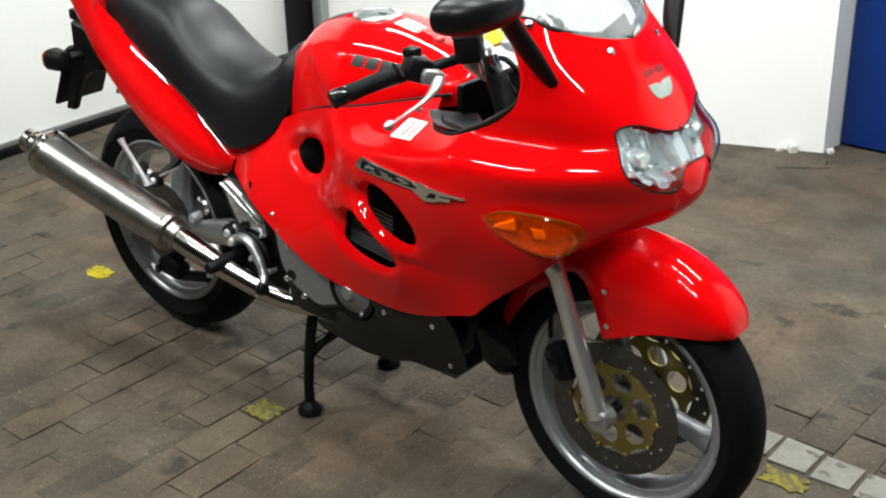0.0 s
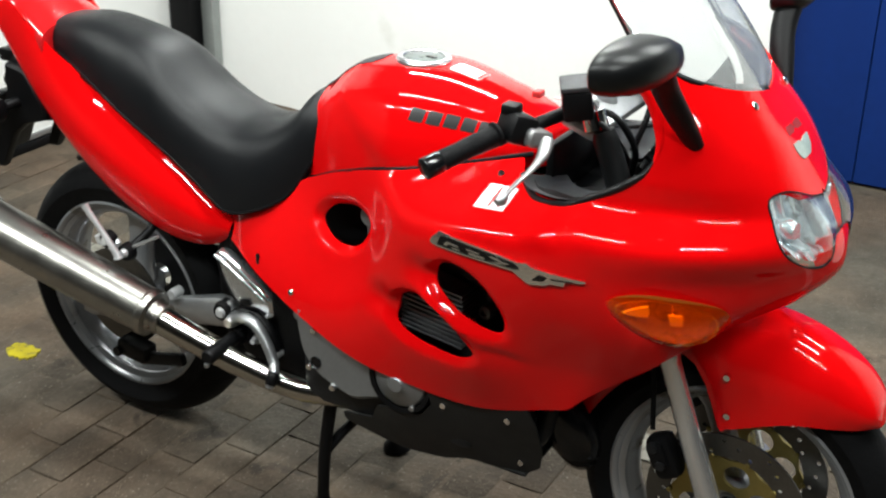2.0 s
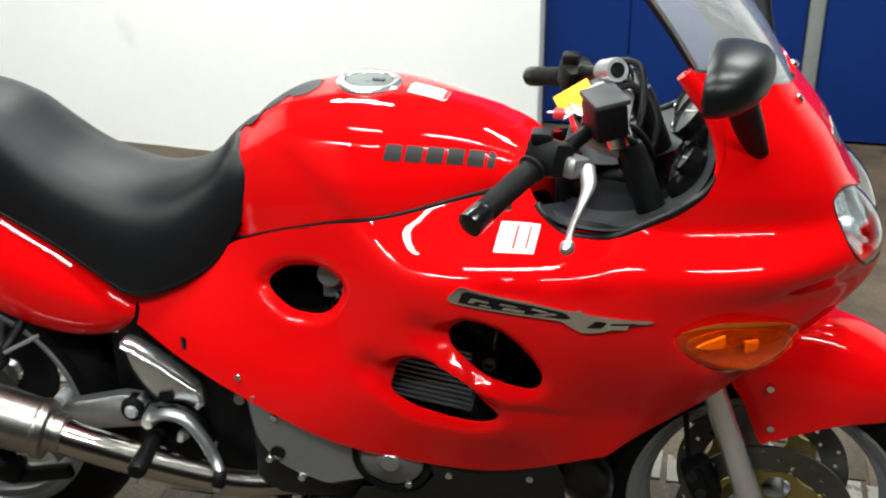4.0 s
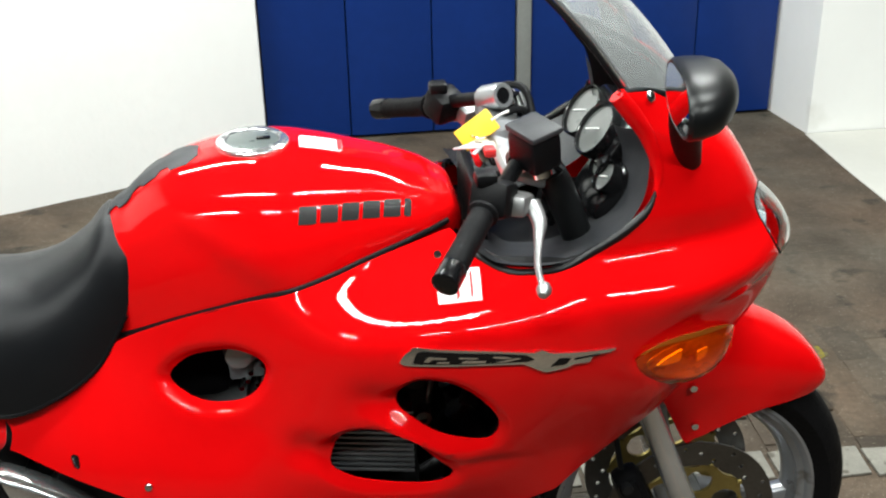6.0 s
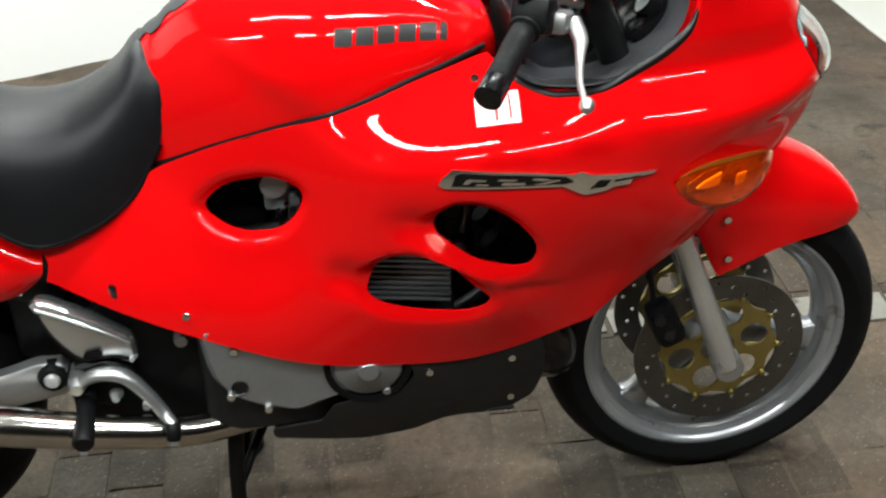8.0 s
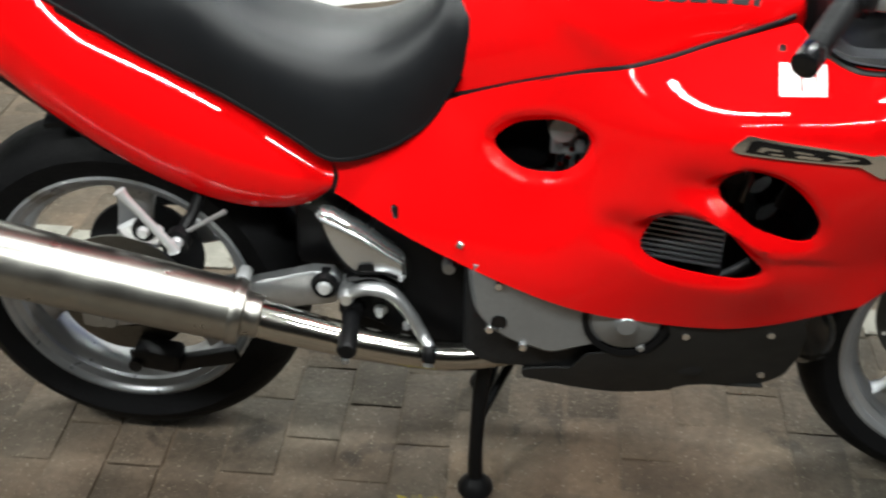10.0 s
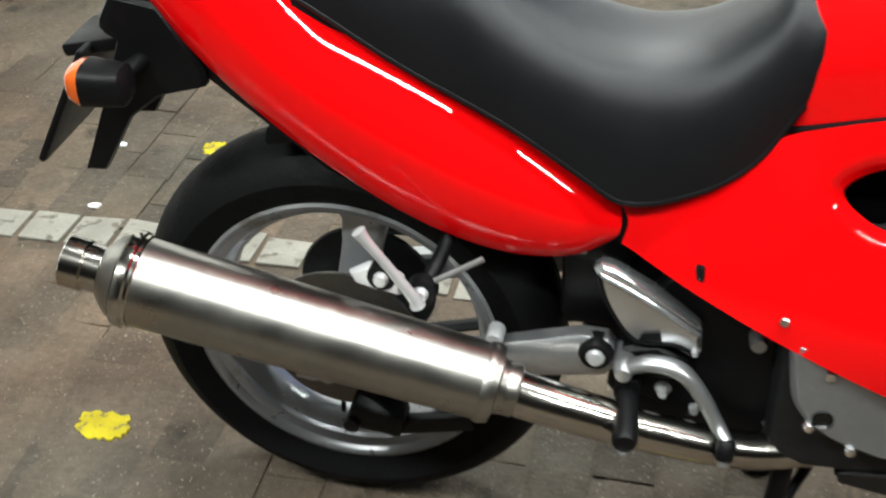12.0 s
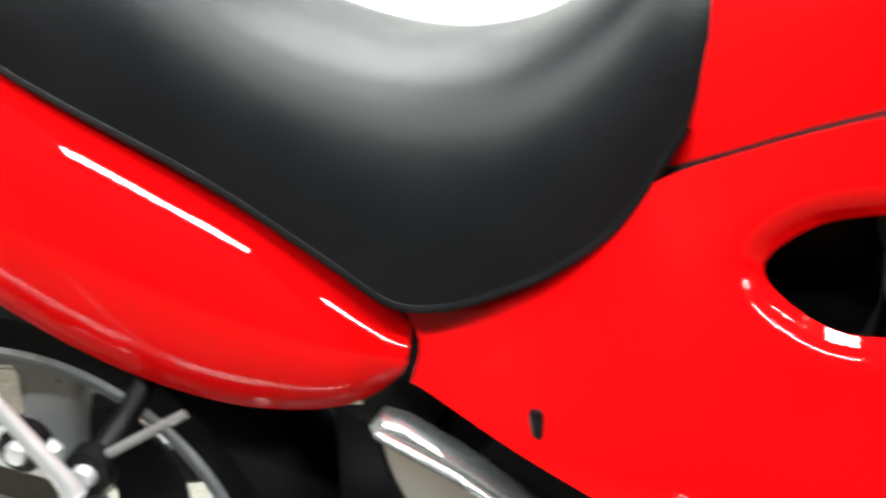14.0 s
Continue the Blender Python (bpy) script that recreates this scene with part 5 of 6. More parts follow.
# bars, grips, levers
for s, end, mid, root in ((-1, (1.024, -0.372, 0.966), (1.085, -0.265, 1.000), (1.165, -0.122, 1.020)), (1, (1.000, 0.378, 0.905), (1.075, 0.245, 0.955), (1.160, 0.105, 1.018))):
    end, mid, root = Vector(end), Vector(mid), Vector(root)
    bar = new("handlebar")
    bar.parent = bike
    part("bar_tube", along([root, end], 0.0115, 12), BLACK_PLASTIC, bar)
    part("grip", lathe_to([(0.0, 0), (0.0165, 0), (0.0175, 0.05), (0.0165, 0.3), (0.0172, 0.6), (0.0165, 0.93), (0.021, 0.96), (0.021, 1.0), (0.012, 1.0)], end.lerp(mid, 0.16), mid, 20), RUBBER, bar, "black rubber grip")
    part("bar_end", lathe_to([(0.0, 0), (0.014, 0), (0.0185, 0.08), (0.0185, 0.85), (0.016, 1.0)], end - (mid - end).normalized() * 0.014, end.lerp(mid, 0.17), 20), BLACK_GLOSS, bar, "black bar end weight")
    part("switch_box", [block((0.05, 0.055, 0.05), mid.lerp(root, 0.22), 0.01, pose(0, 0, 0, 0, 20, -s * 60)), block((0.03, 0.03, 0.02), mid.lerp(root, 0.22) + Vector((-0.01, 0, 0.03)), 0.006)], BLACK_PLASTIC, bar, "black switch box")
    part("clamp", lathe_to([(0.012, 0.0), (0.019, 0.0), (0.0205, 0.08), (0.0205, 0.92), (0.019, 1.0), (0.013, 1.0), (0.012, 0.8)], mid.lerp(root, 0.84), root + (root - mid).normalized() * 0.022, 24), ALUMINIUM, bar, "silver handlebar clamp")
    part("clamp_plug", lathe_to([(0, 0), (0.0135, 0), (0.0135, 1), (0, 1)], mid.lerp(root, 0.8), root + (root - mid).normalized() * 0.0205, 20), BLACK_GLOSS, bar)
    pivot = mid.lerp(root, 0.18) + Vector((0.055, -0.01 * s, -0.012))
    tip = Vector((1.146, -0.362, 0.934)) if s < 0 else Vector((1.118, 0.372, 0.885))
    bend = pivot.lerp(tip, 0.36) + Vector((0.004, 0, -0.012))
    lever = part("brake_lever" if s < 0 else "clutch_lever", along([pivot, pivot.lerp(bend, 0.5) + Vector((0.006, 0, 0)), bend, bend.lerp(tip, 0.5) + Vector((-0.004, 0, -0.003)), tip], [0.013, 0.0105, 0.0062, 0.0045, 0.0045], 14, flat=0.7), GREY_STEEL, bar, "bare aluminium hand lever")
    part("lever_ball", lathe_to([(0.0, 0.0), (0.006, 0.08), (0.010, 0.4), (0.010, 0.6), (0.006, 0.92), (0.0, 1.0)], tip + Vector((-0.004, s * 0.011, -0.004)), tip + Vector((0.004, -s * 0.009, 0.004)), 14), ALUMINIUM, lever)
    part("lever_bracket", block((0.045, 0.035, 0.03), pivot + Vector((-0.018, 0, 0.0)), 0.008, pose(0, 0, 0, 0, 15, -s * 60)), GREY_STEEL, bar)
part("kill_switch", block((0.016, 0.02, 0.012), (1.108, -0.170, 1.045), 0.003), RED_PRINT, bike, "red engine stop switch")
master = part("fluid_reservoir", [block((0.060, 0.050, 0.052), (1.172, -0.158, 1.040), 0.007, pose(0, 0, 0, 8, 4, -62))], BLACK_PLASTIC, bike, "square black brake fluid reservoir")
part("reservoir_lid", block((0.064, 0.054, 0.010), (1.170, -0.160, 1.070), 0.004, pose(0, 0, 0, 8, 4, -62)), GREY_DASH, master, "dark grey lid")
part("top_yoke", [block((0.07, 0.27, 0.022), (1.165, 0, 0.985), 0.008, pose(0, 0, 0, 0, 20, 0)), lathe_to([(0, 0), (0.02, 0), (0.022, 0.2), (0.022, 1)], (1.150, 0, 1.012), (1.158, 0, 0.975), 20)], ALUMINIUM, bike, "silver top yoke")
for s in (-1, 1):
    part("fork_cap", lathe_to([(0, 0), (0.010, 0), (0.013, 0.25), (0.021, 0.3), (0.022, 1)], (1.178, s * 0.118, 1.028), (1.192, s * 0.119, 0.985), 18), CHROME, bike)
part("ignition_lock", lathe_to([(0, 0), (0.013, 0), (0.018, 0.15), (0.018, 1)], (1.115, 0, 1.004), (1.130, 0, 0.955), 20), CHROME, bike)
tag_x, tag_y = Vector((0.80, 0.15, 0.50)).normalized(), Vector((-0.35, 0.60, 0.70)).normalized()
tag_z = tag_x.cross(tag_y).normalized()
tag_y = tag_z.cross(tag_x)
tag_turn = Matrix((tag_x, tag_y, tag_z)).transposed().to_4x4()
tag = part("key_tag", block((0.060, 0.036, 0.002), (1.114, -0.014, 1.013), 0.0008, tag_turn), YELLOW_TAG_GLINT, bike, "yellow card key tag")
part("tag_string", along([(1.135, -0.020, 1.030), (1.147, -0.026, 1.040), (1.158, -0.030, 1.046)], 0.002, 6), WHITE_LABEL, tag)

keys = new("key_bunch")
keys.parent = bike
for k, (dx, dy, turn) in enumerate(((0.0, 0.0, 10), (0.012, -0.016, 50), (-0.010, -0.012, -35))):
    part("key", [lathe_to([(0, 0), (0.011, 0), (0.012, 0.5), (0.011, 1), (0, 1)], (1.118 + dx, -0.030 + dy, 1.000), (1.118 + dx, -0.030 + dy, 1.0025), 14), block((0.034, 0.007, 0.002), (1.100 + dx, -0.034 + dy, 0.999), 0.0006, pose(0, 0, 0, 0, -12, turn))], BRIGHT_ALLOY, keys)
part("key_ring", along([(1.118 + 0.013 * math.cos(a), -0.018 + 0.013 * math.sin(a), 1.008) for a in np.linspace(0, 2 * math.pi, 13)], 0.0012, 6), CHROME, keys)

# ---- tank fittings and prints ----
def tank_side(x, z):
    low = tank_low(x)
    share = min(max((z - low) / (tank_top(x) - low), 0.0), 1.0)
    f = float(np.interp(share, tank_section[:, 1], tank_section[:, 0]))
    return x, -max(tank_half(x) * f - knee(x, z), 0.0), z


def tank_roof(x, y):
    f = min(abs(y) / tank_half(x), 1.0)
    low = tank_low(x)
    return x, y, low + (tank_top(x) - low) * float(np.interp(f, tank_section[::-1, 0], tank_section[::-1, 1]))


for k in range(6):
    x0 = 0.844 + k * 0.0300
    lean = 0.003
    wide, drop = (0.0245 if k < 5 else 0.010), 0.022 / 6
    shape = np.array([(x0, 0.9450 - drop * k), (x0 + wide, 0.9440 - drop * (k + 0.8)), (x0 + wide + lean, 0.9650 - drop * (k + 0.8)), (x0 + lean, 0.9660 - drop * k)])
    pair("tank_print", panel(shape, [], off_skin(tank_side, 0.0012), thick=0.0008, step=0.005), DARK_PRINT, fuel_tank)
cap_turn = pose(0.786, 0, 1.0085, 0, 1.0, 0)
def capped(shape):
    return [cap_turn @ Vector(v) for v in shape[0]], shape[1]
filler = part("filler_cap", capped(lathe([(0.0, 0.004), (0.038, 0.004), (0.039, 0.0075), (0.040, 0.0085), (0.049, 0.008), (0.053, 0.005), (0.054, -0.02)], (0, 0, 0), "z", 40)), POLISHED, fuel_tank, "silver ring of the filler cap")
part("cap_centre", capped(lathe([(0.0, 0.0078), (0.034, 0.0076), (0.0375, 0.0065), (0.0375, 0.0)], (0, 0, 0), "z", 32)), CAP_GREY, filler, "satin grey filler cap centre")
part("cap_lock", capped(block((0.020, 0.010, 0.003), (0.016, 0, 0.0085), 0.001)), BLACK_GLOSS, filler)
for a in np.linspace(0.4, 6.68, 6)[:-1]:
    part("cap_screw", capped(lathe([(0.0, 0.0098), (0.0035, 0.0095), (0.004, 0.0075)], (0.0425 * math.cos(a), 0.0425 * math.sin(a), 0), "z", 8)), GREY_STEEL, filler)
label = part("warning_label", panel(np.array([(0.853, -0.020), (0.915, -0.020), (0.915, 0.024), (0.853, 0.024)]), [], lambda u, v: Vector(tank_roof(u, v)) + Vector((0, 0, 0.0012)), thick=0.0008, step=0.012, both=False), WHITE_LABEL, fuel_tank, "white warning label")
part("label_stripe", panel(np.array([(0.908, -0.020), (0.9145, -0.020), (0.9145, 0.024), (0.908, 0.024)]), [], lambda u, v: Vector(tank_roof(u, v)) + Vector((0, 0, 0.0026)), thick=0.0006, step=0.012, both=False), RED_PRINT, label)
pad = [(0.565, 0.018), (0.585, 0.020), (0.588, 0.030), (0.606, 0.030), (0.610, 0.022), (0.622, 0.022), (0.626, 0.033), (0.648, 0.033), (0.652, 0.024), (0.664, 0.024), (0.668, 0.036), (0.692, 0.036), (0.708, 0.018)]
part("tank_pad", panel(np.array(pad + [(x, -y) for x, y in pad[::-1]]), [], lambda u, v: Vector(tank_roof(u, v)) + Vector((-0.0008, 0, 0.0014)), thick=0.001, step=0.006, both=False), GREY_DASH, fuel_tank, "dark grey stepped tank pad")
pair("tank_seam", [along([(x, s * (tank_half(x) - knee(x, tank_low(x)) + 0.002), tank_low(x) - 0.003) for x in np.linspace(0.562, 1.06, 16)], 0.0045, 8) for s in (-1, 1)], BLACK_PLASTIC, bike, "black rubber strip under the tank")

# labels and badge on the fairing
sticker = part("side_label", panel(np.array([(1.027, 0.850), (1.087, 0.856), (1.090, 0.879), (1.030, 0.873)]), [], off_skin(fairing_skin, 0.0012), thick=0.0008, step=0.012, both=False), WHITE_LABEL, fairing, "white printed label with red lines")
for a, b in ((1.053, 1.057), (1.0725, 1.0755)):
    part("label_stripe", panel(np.array([(a, 0.8515 + (a - 1.027) * 0.10), (b, 0.8515 + (b - 1.027) * 0.10), (b + 0.003, 0.872 + (b - 1.03) * 0.10), (a + 0.003, 0.872 + (a - 1.03) * 0.10)]), [], off_skin(fairing_skin, 0.0024), thick=0.0006, step=0.01, both=False), RED_PRINT, sticker)
plate = [(0.968, 0.788), (0.972, 0.797), (0.988, 0.811), (1.085, 0.805), (1.15, 0.799), (1.160, 0.803), (1.172, 0.797), (1.268, 0.7925), (1.262, 0.788), (1.235, 0.787), (1.232, 0.777), (1.205, 0.776), (1.195, 0.771), (1.165, 0.766), (1.148, 0.775), (1.135, 0.782), (1.06, 0.783), (0.975, 0.784)]
badge = pair("badge", panel(np.array(plate), [], off_skin(fairing_skin, 0.0045), thick=0.004, step=0.006), BADGE_METAL, fairing, "polished metal badge")
field_edge = [(0.985, 0.7875), (0.991, 0.8035), (1.000, 0.8065), (1.09, 0.8010), (1.138, 0.7965), (1.150, 0.7890), (1.140, 0.7860), (1.06, 0.7860)]
pair("badge_inlay", panel(np.array(field_edge), [], off_skin(fairing_skin, 0.0054), thick=0.0012, step=0.004), BLACK_GLOSS, badge, "dark inlay of the badge")
pair("badge_inlay", panel(np.array([(1.172, 0.7760), (1.184, 0.7885), (1.200, 0.7870), (1.192, 0.7775)]), [], off_skin(fairing_skin, 0.0054), thick=0.0012, step=0.004), BLACK_GLOSS, badge)
pair("badge_inlay", panel(np.array([(1.206, 0.7840), (1.208, 0.7865), (1.246, 0.7880), (1.240, 0.7862), (1.226, 0.7850)]), [], off_skin(fairing_skin, 0.0054), thick=0.0012, step=0.004), BLACK_GLOSS, badge)
for stroke in ([(1.000, 0.7915), (1.006, 0.7995), (1.032, 0.7975), (1.030, 0.7950), (1.012, 0.7960), (1.008, 0.7915)], [(1.016, 0.7895), (1.018, 0.7920), (1.036, 0.7915), (1.034, 0.7890)], [(1.046, 0.7960), (1.048, 0.7985), (1.074, 0.7965), (1.070, 0.7945)], [(1.050, 0.7890), (1.054, 0.7935), (1.084, 0.7915), (1.082, 0.7880)], [(1.094, 0.7880), (1.116, 0.7925), (1.128, 0.7945), (1.132, 0.7925), (1.110, 0.7880)], [(1.092, 0.7955), (1.094, 0.7980), (1.112, 0.7965), (1.120, 0.7935), (1.108, 0.7930)]):
    pair("badge_stroke", panel(np.array(stroke), [], off_skin(fairing_skin, 0.0066), thick=0.0012, step=0.004), BADGE_METAL, badge)
pair("plug_hole", [block((0.0125, 0.008, 0.023), (0.492, s * (fairing_width(0.492, 0.587) - 0.001), 0.587), 0.004, pose(0, 0, 0, 0, -6, s * 38)) for s in (-1, 1)], BLACK_GLOSS, fairing)
for x, z in ((0.596, 0.552), (1.036, 0.884)):
    p, q = off_skin(fairing_skin, -0.002)(x, z), off_skin(fairing_skin, 0.004)(x, z)
    part("screw", lathe_to([(0.0075, 0), (0.0075, 0.5), (0.005, 1.0), (0, 1)], p, q, 12), CHROME, fairing)

# ---- tail ----
ORANGE = material("orange_lens", (0.55, 0.09, 0.01), 0.15, coat=1.0, scale=20, vary=0.1)
rings = []
for x in np.linspace(-0.272, -0.115, 14):
    w, top = tail_half(x) - 0.012, 0.955 - (x + 0.1) * 0.55
    w, top = (w, top) if x > -0.25 else (w * (1 - ((-0.25 - x) / 0.03) ** 2), top - 0.4 * (-0.25 - x))
    rings.append([(x, w * np.sign(math.cos(a)) * abs(math.cos(a)) ** 0.6, top - 0.055 + 0.055 * math.sin(a) ** 0.6) for a in np.linspace(0, math.pi, 25)] + [(x, -w, top - 0.12), (x, w, top - 0.12)])
part("tail_lamp", loft(rings), RED_LENS, bike, "red tail lamp lens")
part("under_tail", [block((0.34, 0.17, 0.07), (-0.10, 0, 0.745), 0.02, pose(0, 0, 0, 0, 38, 0)), block((0.16, 0.16, 0.09), (-0.215, 0, 0.80), 0.02, pose(0, 0, 0, 0, 30, 0)), block((0.05, 0.13, 0.03), (-0.285, 0, 0.865), 0.006)], BLACK_PLASTIC, bike, "black under-tail moulding")
side_plate = [(-0.150, 0.742), (-0.148, 0.765), (-0.20, 0.85), (-0.258, 0.86), (-0.262, 0.80), (-0.300, 0.70), (-0.343, 0.596), (-0.314, 0.598), (-0.262, 0.685), (-0.214, 0.722)]
hold = part("plate_holder", block((0.012, 0.16, 0.20), (-0.372, 0, 0.680), 0.005, pose(0, 0, 0, 0, 28, 0)), BLACK_PLASTIC, bike, "black number plate holder")
part("plate_arm", block((0.13, 0.10, 0.02), (-0.305, 0, 0.765), 0.006, pose(0, 0, 0, 0, -12, 0)), BLACK_PLASTIC, hold)
for s in (-1, 1):
    part("splash_flap", slab(side_plate, s * 0.095, s * 0.072, bevel=0.006), BLACK_PLASTIC, hold, "black plastic splash flap")
for s in (-1, 1):
    rings = []
    for x, ry, rz in ((-0.222, 0.014, 0.014), (-0.230, 0.024, 0.026), (-0.252, 0.029, 0.027), (-0.280, 0.031, 0.029)):
        rings.append([(x, s * 0.150 + ry * np.sign(math.cos(a)) * abs(math.cos(a)) ** 0.7, 0.766 + rz * np.sign(math.sin(a)) * abs(math.sin(a)) ** 0.7) for a in np.linspace(0, 2 * math.pi, 24, endpoint=False)])
    body = part("rear_indicator", loft(rings), BLACK_PLASTIC, bike, "black rear indicator body")
    rings = []
    for x, k in ((-0.279, 1.0), (-0.287, 0.97), (-0.298, 0.80), (-0.305, 0.5), (-0.308, 0.1)):
        rings.append([(x, s * 0.150 + 0.0305 * k * np.sign(math.cos(a)) * abs(math.cos(a)) ** 0.7, 0.766 + 0.0285 * k * np.sign(math.sin(a)) * abs(math.sin(a)) ** 0.7) for a in np.linspace(0, 2 * math.pi, 24, endpoint=False)])
    part("indicator_lens", loft(rings), ORANGE, body, "amber indicator lens")
    part("indicator_stem", along([(-0.245, s * 0.13, 0.768), (-0.22, s * 0.06, 0.775)], 0.012, 10), BLACK_PLASTIC, body)
part("inner_mudguard", [lathe([(0.335, -0.075), (0.345, -0.078), (0.352, -0.06), (0.352, 0.06), (0.345, 0.078), (0.335, 0.075)], (REAR, 0, REAR_Z), n=40, arc=(40, 104))], BLACK_PLASTIC, bike, "black inner mudguard")
part("seat_base", [block((0.55, 0.19, 0.16), (0.18, 0, 0.70), 0.02, pose(0, 0, 0, 0, 26, 0)), block((0.20, 0.16, 0.20), (0.43, 0, 0.60), 0.02)], BLACK_PLASTIC, bike)
part("seat_lock", block((0.03, 0.02, 0.008), (0.335, -0.10, 0.566), 0.002), CHROME, bike)

# ---- ground details ----
from mathutils import noise

WHITE_PAINT = material("worn_white_road_paint", (0.22, 0.21, 0.18), 0.7, spec=0.2, scale=14, vary=0.2, bump=0.4, bump_scale=120, spots=((0.10, 0.09, 0.072), 26, 0.04), world=True)
APRON_PAINT = material("white_floor_paint", (0.60, 0.59, 0.54), 0.65, scale=3, vary=0.05, bump=0.3, bump_scale=60, spots=((0.5, 0.49, 0.45), 6, -0.02))
YELLOW_PAINT = material("yellow_road_paint", (0.42, 0.345, 0.008), 0.6, spec=0.2, scale=24, vary=0.22, bump=0.5, bump_scale=150, spots=((0.17, 0.14, 0.04), 75, 0.05))
FADED_YELLOW = material("faded_yellow_road_paint", (0.20, 0.165, 0.02), 0.7, spec=0.2, scale=20, vary=0.25, bump=0.3, bump_scale=150, spots=((0.10, 0.085, 0.045), 60, 0.14))


BLOCKS, BLOCKS_FAR = paving_material("paving_blocks", "object"), paving_material("paving_blocks_far", "island")


def dirt_level(x, y):
    """Packed sand: hollow in some joints, flush in others, and over the blocks towards the doors."""
    n = noise.noise(Vector((x * 3.1, y * 3.1, 0.3))) + 0.7 * noise.noise(Vector((x * 11.0, y * 11.0, 4.0)))
    cover = min(max((y - 0.75 - 0.25 * noise.noise(Vector((x * 2.0, y * 2.0, 9.0)))) / 0.5, 0.0), 1.0) if x > 0.3 else 0.0
    return level(x, y) + min(-0.0034 + 0.0066 * n + 0.009 * cover, 0.0025)


xs, ys = np.arange(LEFT_X + 0.02, 4.6, 0.045), np.arange(-2.1, 2.95, 0.045)
sheet = [[(x, y, dirt_level(x, y) if y > -1.9 else -0.006) for y in ys] for x in xs]
setting("ground_dirt", loft(sheet, closed=False), DIRT, "packed brown dirt in the joints and over the old paving", "ground")
apron_edge = [(2.765, 2.535), (2.75, 2.1), (2.748, 1.71), (2.77, 1.3), (2.81, 0.9), (8.8, 0.9), (8.8, 1.3), (8.8, 1.71), (8.8, 2.1), (8.8, 2.50)]
setting("apron", loft([[(x, y, level(x, y) + lift) for x, y in apron_edge] for lift in (-0.02, 0.006)]), APRON_PAINT, "white painted concrete apron beside the doors", "pavement")


def ragged(cx, cy, w, d, seed, n=26, rough=0.16):
    r = random.Random(seed)
    out = []
    for a in np.linspace(0, 2 * math.pi, n, endpoint=False):
        k = max(abs(math.cos(a)), abs(math.sin(a))) ** -0.75 * (1 + r.uniform(-rough, rough))
        out.append((cx + 0.5 * w * math.cos(a) * k, cy + 0.5 * d * math.sin(a) * k))
    return out


for i, (x, y, w, d, mat, words) in enumerate(((-0.475, 0.012, 0.085, 0.062, YELLOW_PAINT, "bright yellow paint mark on the paving"), (0.531, -0.215, 0.085, 0.075, FADED_YELLOW, "faded yellow paint mark beside the stand"), (1.69, 0.315, 0.10, 0.06, FADED_YELLOW, "faded yellow paint mark beside the white line"), (-0.625, 0.965, 0.08, 0.055, YELLOW_PAINT, "small yellow paint mark behind the white line"), (2.10, 0.853, 0.07, 0.05, FADED_YELLOW, "faint yellow paint mark on the tarmac"))):
    tagged(part("paint_mark", slab(ragged(x, y, w, d, i, 40, 0.22), level(x, y) - 0.002, level(x, y) + 0.0030, "z"), mat), words, "paint mark", "yellow paint marks")
for i, (x, y, w) in enumerate(((-0.86, 0.93, 0.022), (-0.80, 0.66, 0.026), (1.70, 2.12, 0.02), (1.57, 1.22, 0.016))):
    tagged(part("litter", slab(ragged(x, y, w, w * 0.6, 20 + i, 9, 0.3), level(x, y) - 0.001, level(x, y) + 0.005, "z", 0.001), WHITE_LABEL), "small white scrap of litter on the ground", "litter", "scraps of litter")

for i, (a, b, w) in enumerate((((0.65, 2.36), (0.77, 2.45), 0.014), ((0.77, 2.45), (0.82, 2.51), 0.016), ((0.80, 2.49), (0.94, 2.40), 0.012), ((0.80, 2.49), (0.77, 2.59), 0.016))):
    r = random.Random(40 + i)
    a, b = Vector(a), Vector(b)
    side = Vector((a.y - b.y, b.x - a.x)).normalized()
    edge = [a.lerp(b, k / 8) + side * r.uniform(0.2, 0.6) * w for k in range(9)] + [a.lerp(b, k / 8) - side * r.uniform(0.2, 0.6) * w for k in range(8, -1, -1)]
    tagged(part("crack", slab([tuple(p) for p in edge], level(a.x, a.y) - 0.01, level(a.x, a.y) + 0.0045, "z"), DIRT), "dark crack in the ground near the doors", "crack", kind="structure")
for i, (x, y, h) in enumerate(((DOOR_L - 0.10, 2.605, 0.036), (DOOR_L - 0.15, 2.585, 0.020), (DOOR_L + 0.020, 2.70, 0.022))):
    r = random.Random(60 + i)
    outline = [(x + h * 0.7 * math.cos(a) * r.uniform(0.6, 1.1), y + 0.022 * math.sin(a) * r.uniform(0.6, 1.1)) for a in np.linspace(0, 2 * math.pi, 9, endpoint=False)]
    tagged(part("rubble", slab(outline, level(x, y) - 0.004, level(x, y) + h, "z", 0.006), APRON_PAINT), "crumbled grey plaster at the foot of the wall", "rubble", "lumps of rubble")

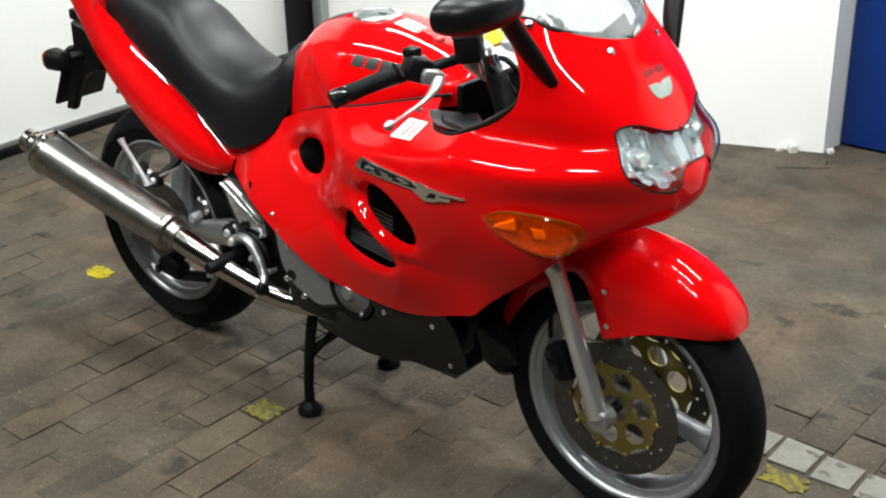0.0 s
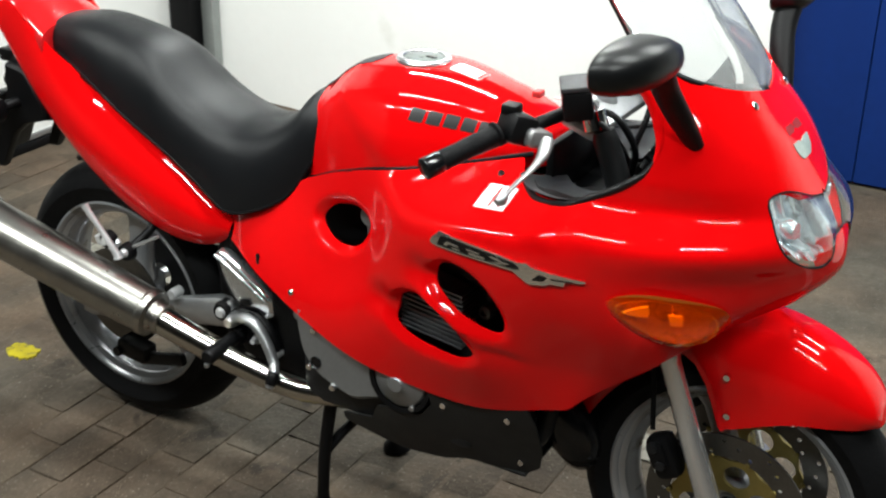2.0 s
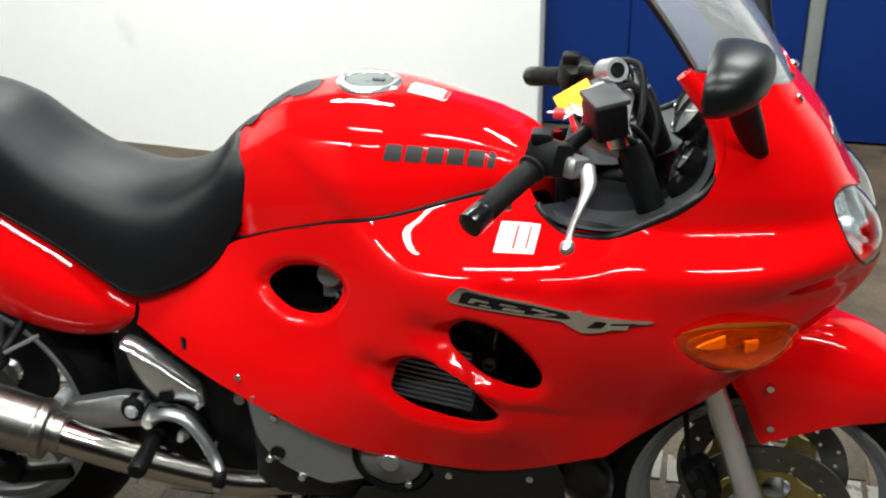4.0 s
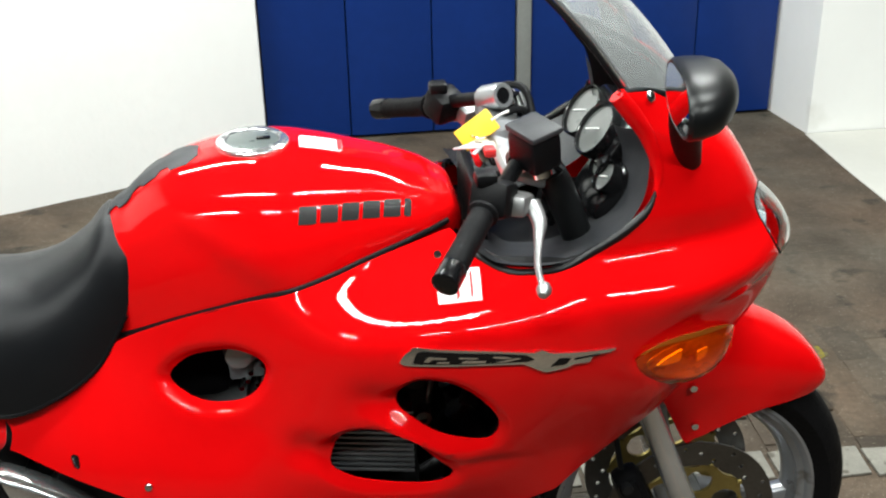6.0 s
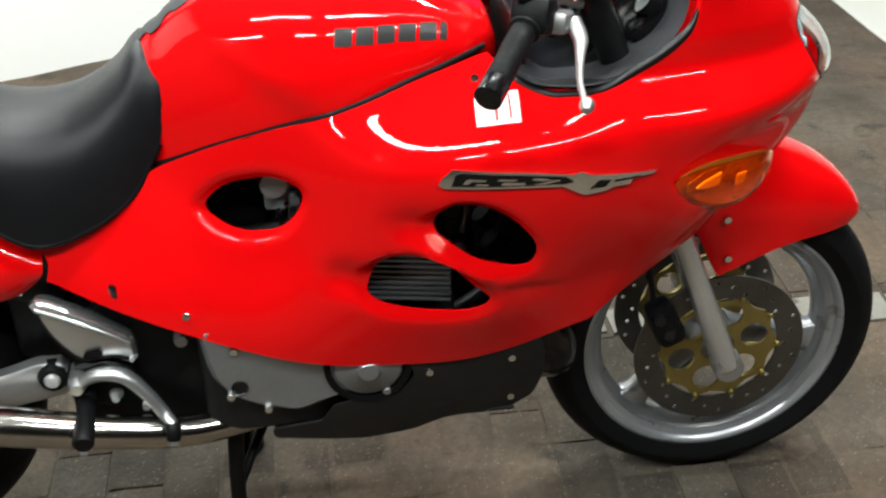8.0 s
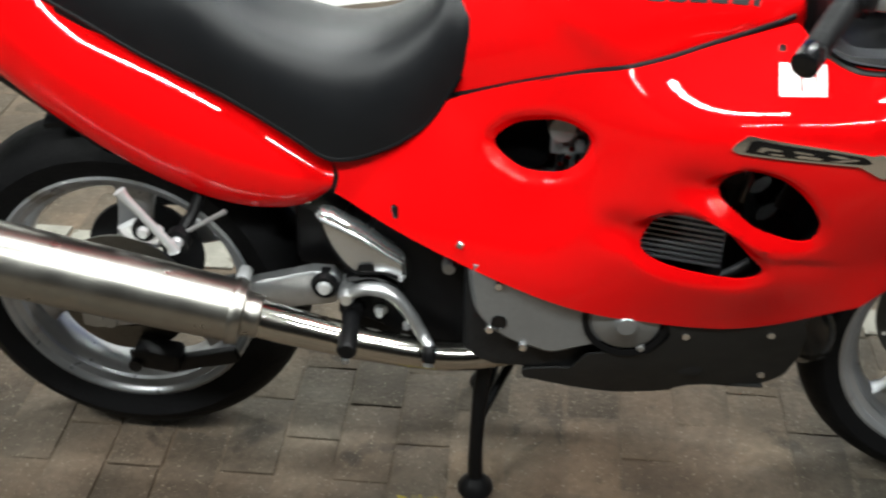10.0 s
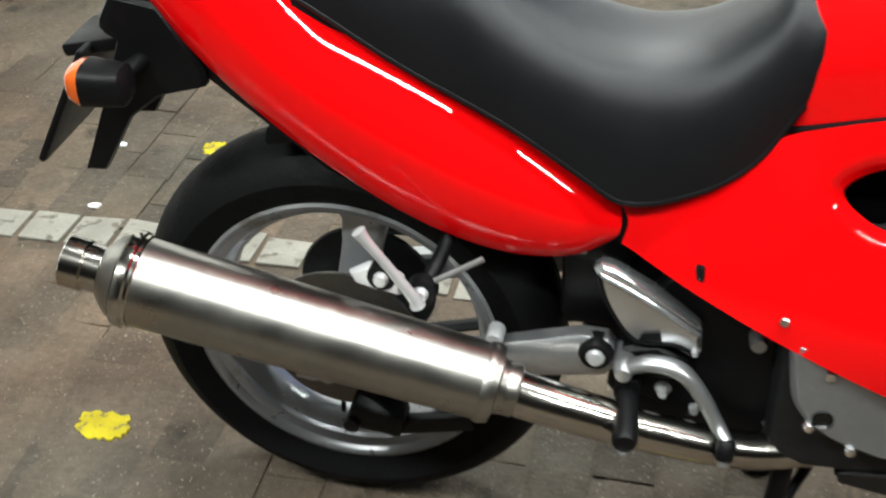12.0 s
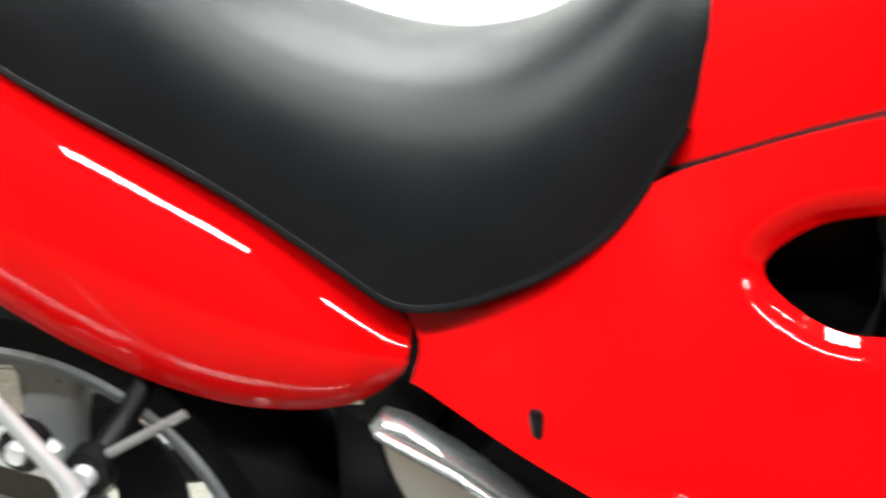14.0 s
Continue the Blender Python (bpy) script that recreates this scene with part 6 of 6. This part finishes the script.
# white line of painted blocks
line = tagged(new("white_line"), "worn white painted row of paving blocks", "road marking", kind="structure")
r = random.Random(5)
for k in range(46):
    x = -1.60 + k * 0.1055
    y = 0.575 - 0.075 * (x + 0.4) if x > -0.4 else 0.575 + 0.02 * (x + 0.4)
    w, d = 0.099, 0.098 + r.uniform(-0.008, 0.008)
    shape = [(x - w / 2 + 0.004, y - d / 2 + r.uniform(-0.004, 0.004)), (x + w / 2 - 0.003, y - d / 2 + r.uniform(-0.004, 0.004)), (x + w / 2 + r.uniform(-0.003, 0.002), y + d / 2 + r.uniform(-0.005, 0.005)), (x - w / 2 + r.uniform(0, 0.004), y + d / 2 + r.uniform(-0.005, 0.005))]
    part("painted_block", slab(shape, -0.002, 0.0048, "z", 0.0012), WHITE_PAINT, line)

# paving blocks: columns along y, every second one shifted by half
W, L, JOINT = 0.1055, 0.211, 0.0060


def block_rings(w, d):
    e, b = 0.004, 0.0022
    rings = []
    for inset, z in ((0.0, -0.02), (0.0, -b), (e, 0.0)):
        rings.append([(sx * (w / 2 - inset), sy * (d / 2 - inset), z) for sx, sy in ((-1, -1), (1, -1), (1, 1), (-1, 1))])
    return rings


def block_shape(w, d):
    rings = block_rings(w, d)
    verts = [p for ring in rings for p in ring]
    faces = [(i * 4 + k, i * 4 + (k + 1) % 4, i * 4 + 4 + (k + 1) % 4, i * 4 + 4 + k) for i in range(2) for k in range(4)] + [(8, 9, 10, 11)]
    return verts, faces


pavement = tagged(new("pavement"), "worn brown block paving with dark joints", "pavement", kind="structure")
master_mesh = mesh_of(*block_shape(W - JOINT, L - JOINT), sharp=60)
master_mesh.materials.append(BLOCKS)
near, far_verts, far_faces = 0, [], []
for i in range(-23, 24):
    x = 0.839 + W * i
    for k in range(-9, 11):
        y = 0.065 + L / 2 + L * k - (L / 2) * (i % 2)
        if x < LEFT_X + 0.05 or y > 1.95 or (x > 0.3 and y > 1.6) or x > 3.3:
            continue
        sink, tip_x, tip_y, spin = r.uniform(-0.0025, 0.0008), r.uniform(-0.008, 0.008), r.uniform(-0.012, 0.012), r.uniform(-0.015, 0.015)
        m = Matrix.Translation((x, y, sink + level(x, y))) @ Euler((tip_x + 10 * (level(x, y + 0.05) - level(x, y - 0.05)), tip_y, spin)).to_matrix().to_4x4()
        if -0.72 < x < 1.75 and -0.62 < y < 0.62 and near < 300:
            near += 1
            ob = new("block", master_mesh)
            ob.parent, ob.matrix_basis = pavement, m
        else:
            verts, faces = block_shape(W - JOINT, L - JOINT)
            n = len(far_verts)
            far_verts += [m @ Vector(v) for v in verts]
            far_faces += [tuple(q + n for q in f) for f in faces]
rest = bpy.data.meshes.new("far_blocks")
rest.from_pydata([tuple(v) for v in far_verts], [], far_faces)
rest.materials.append(BLOCKS_FAR)
rest.shade_smooth()
rest.set_sharp_from_angle(angle=radians(60))
tagged(new("far_blocks", rest), kind="stuff").parent = pavement
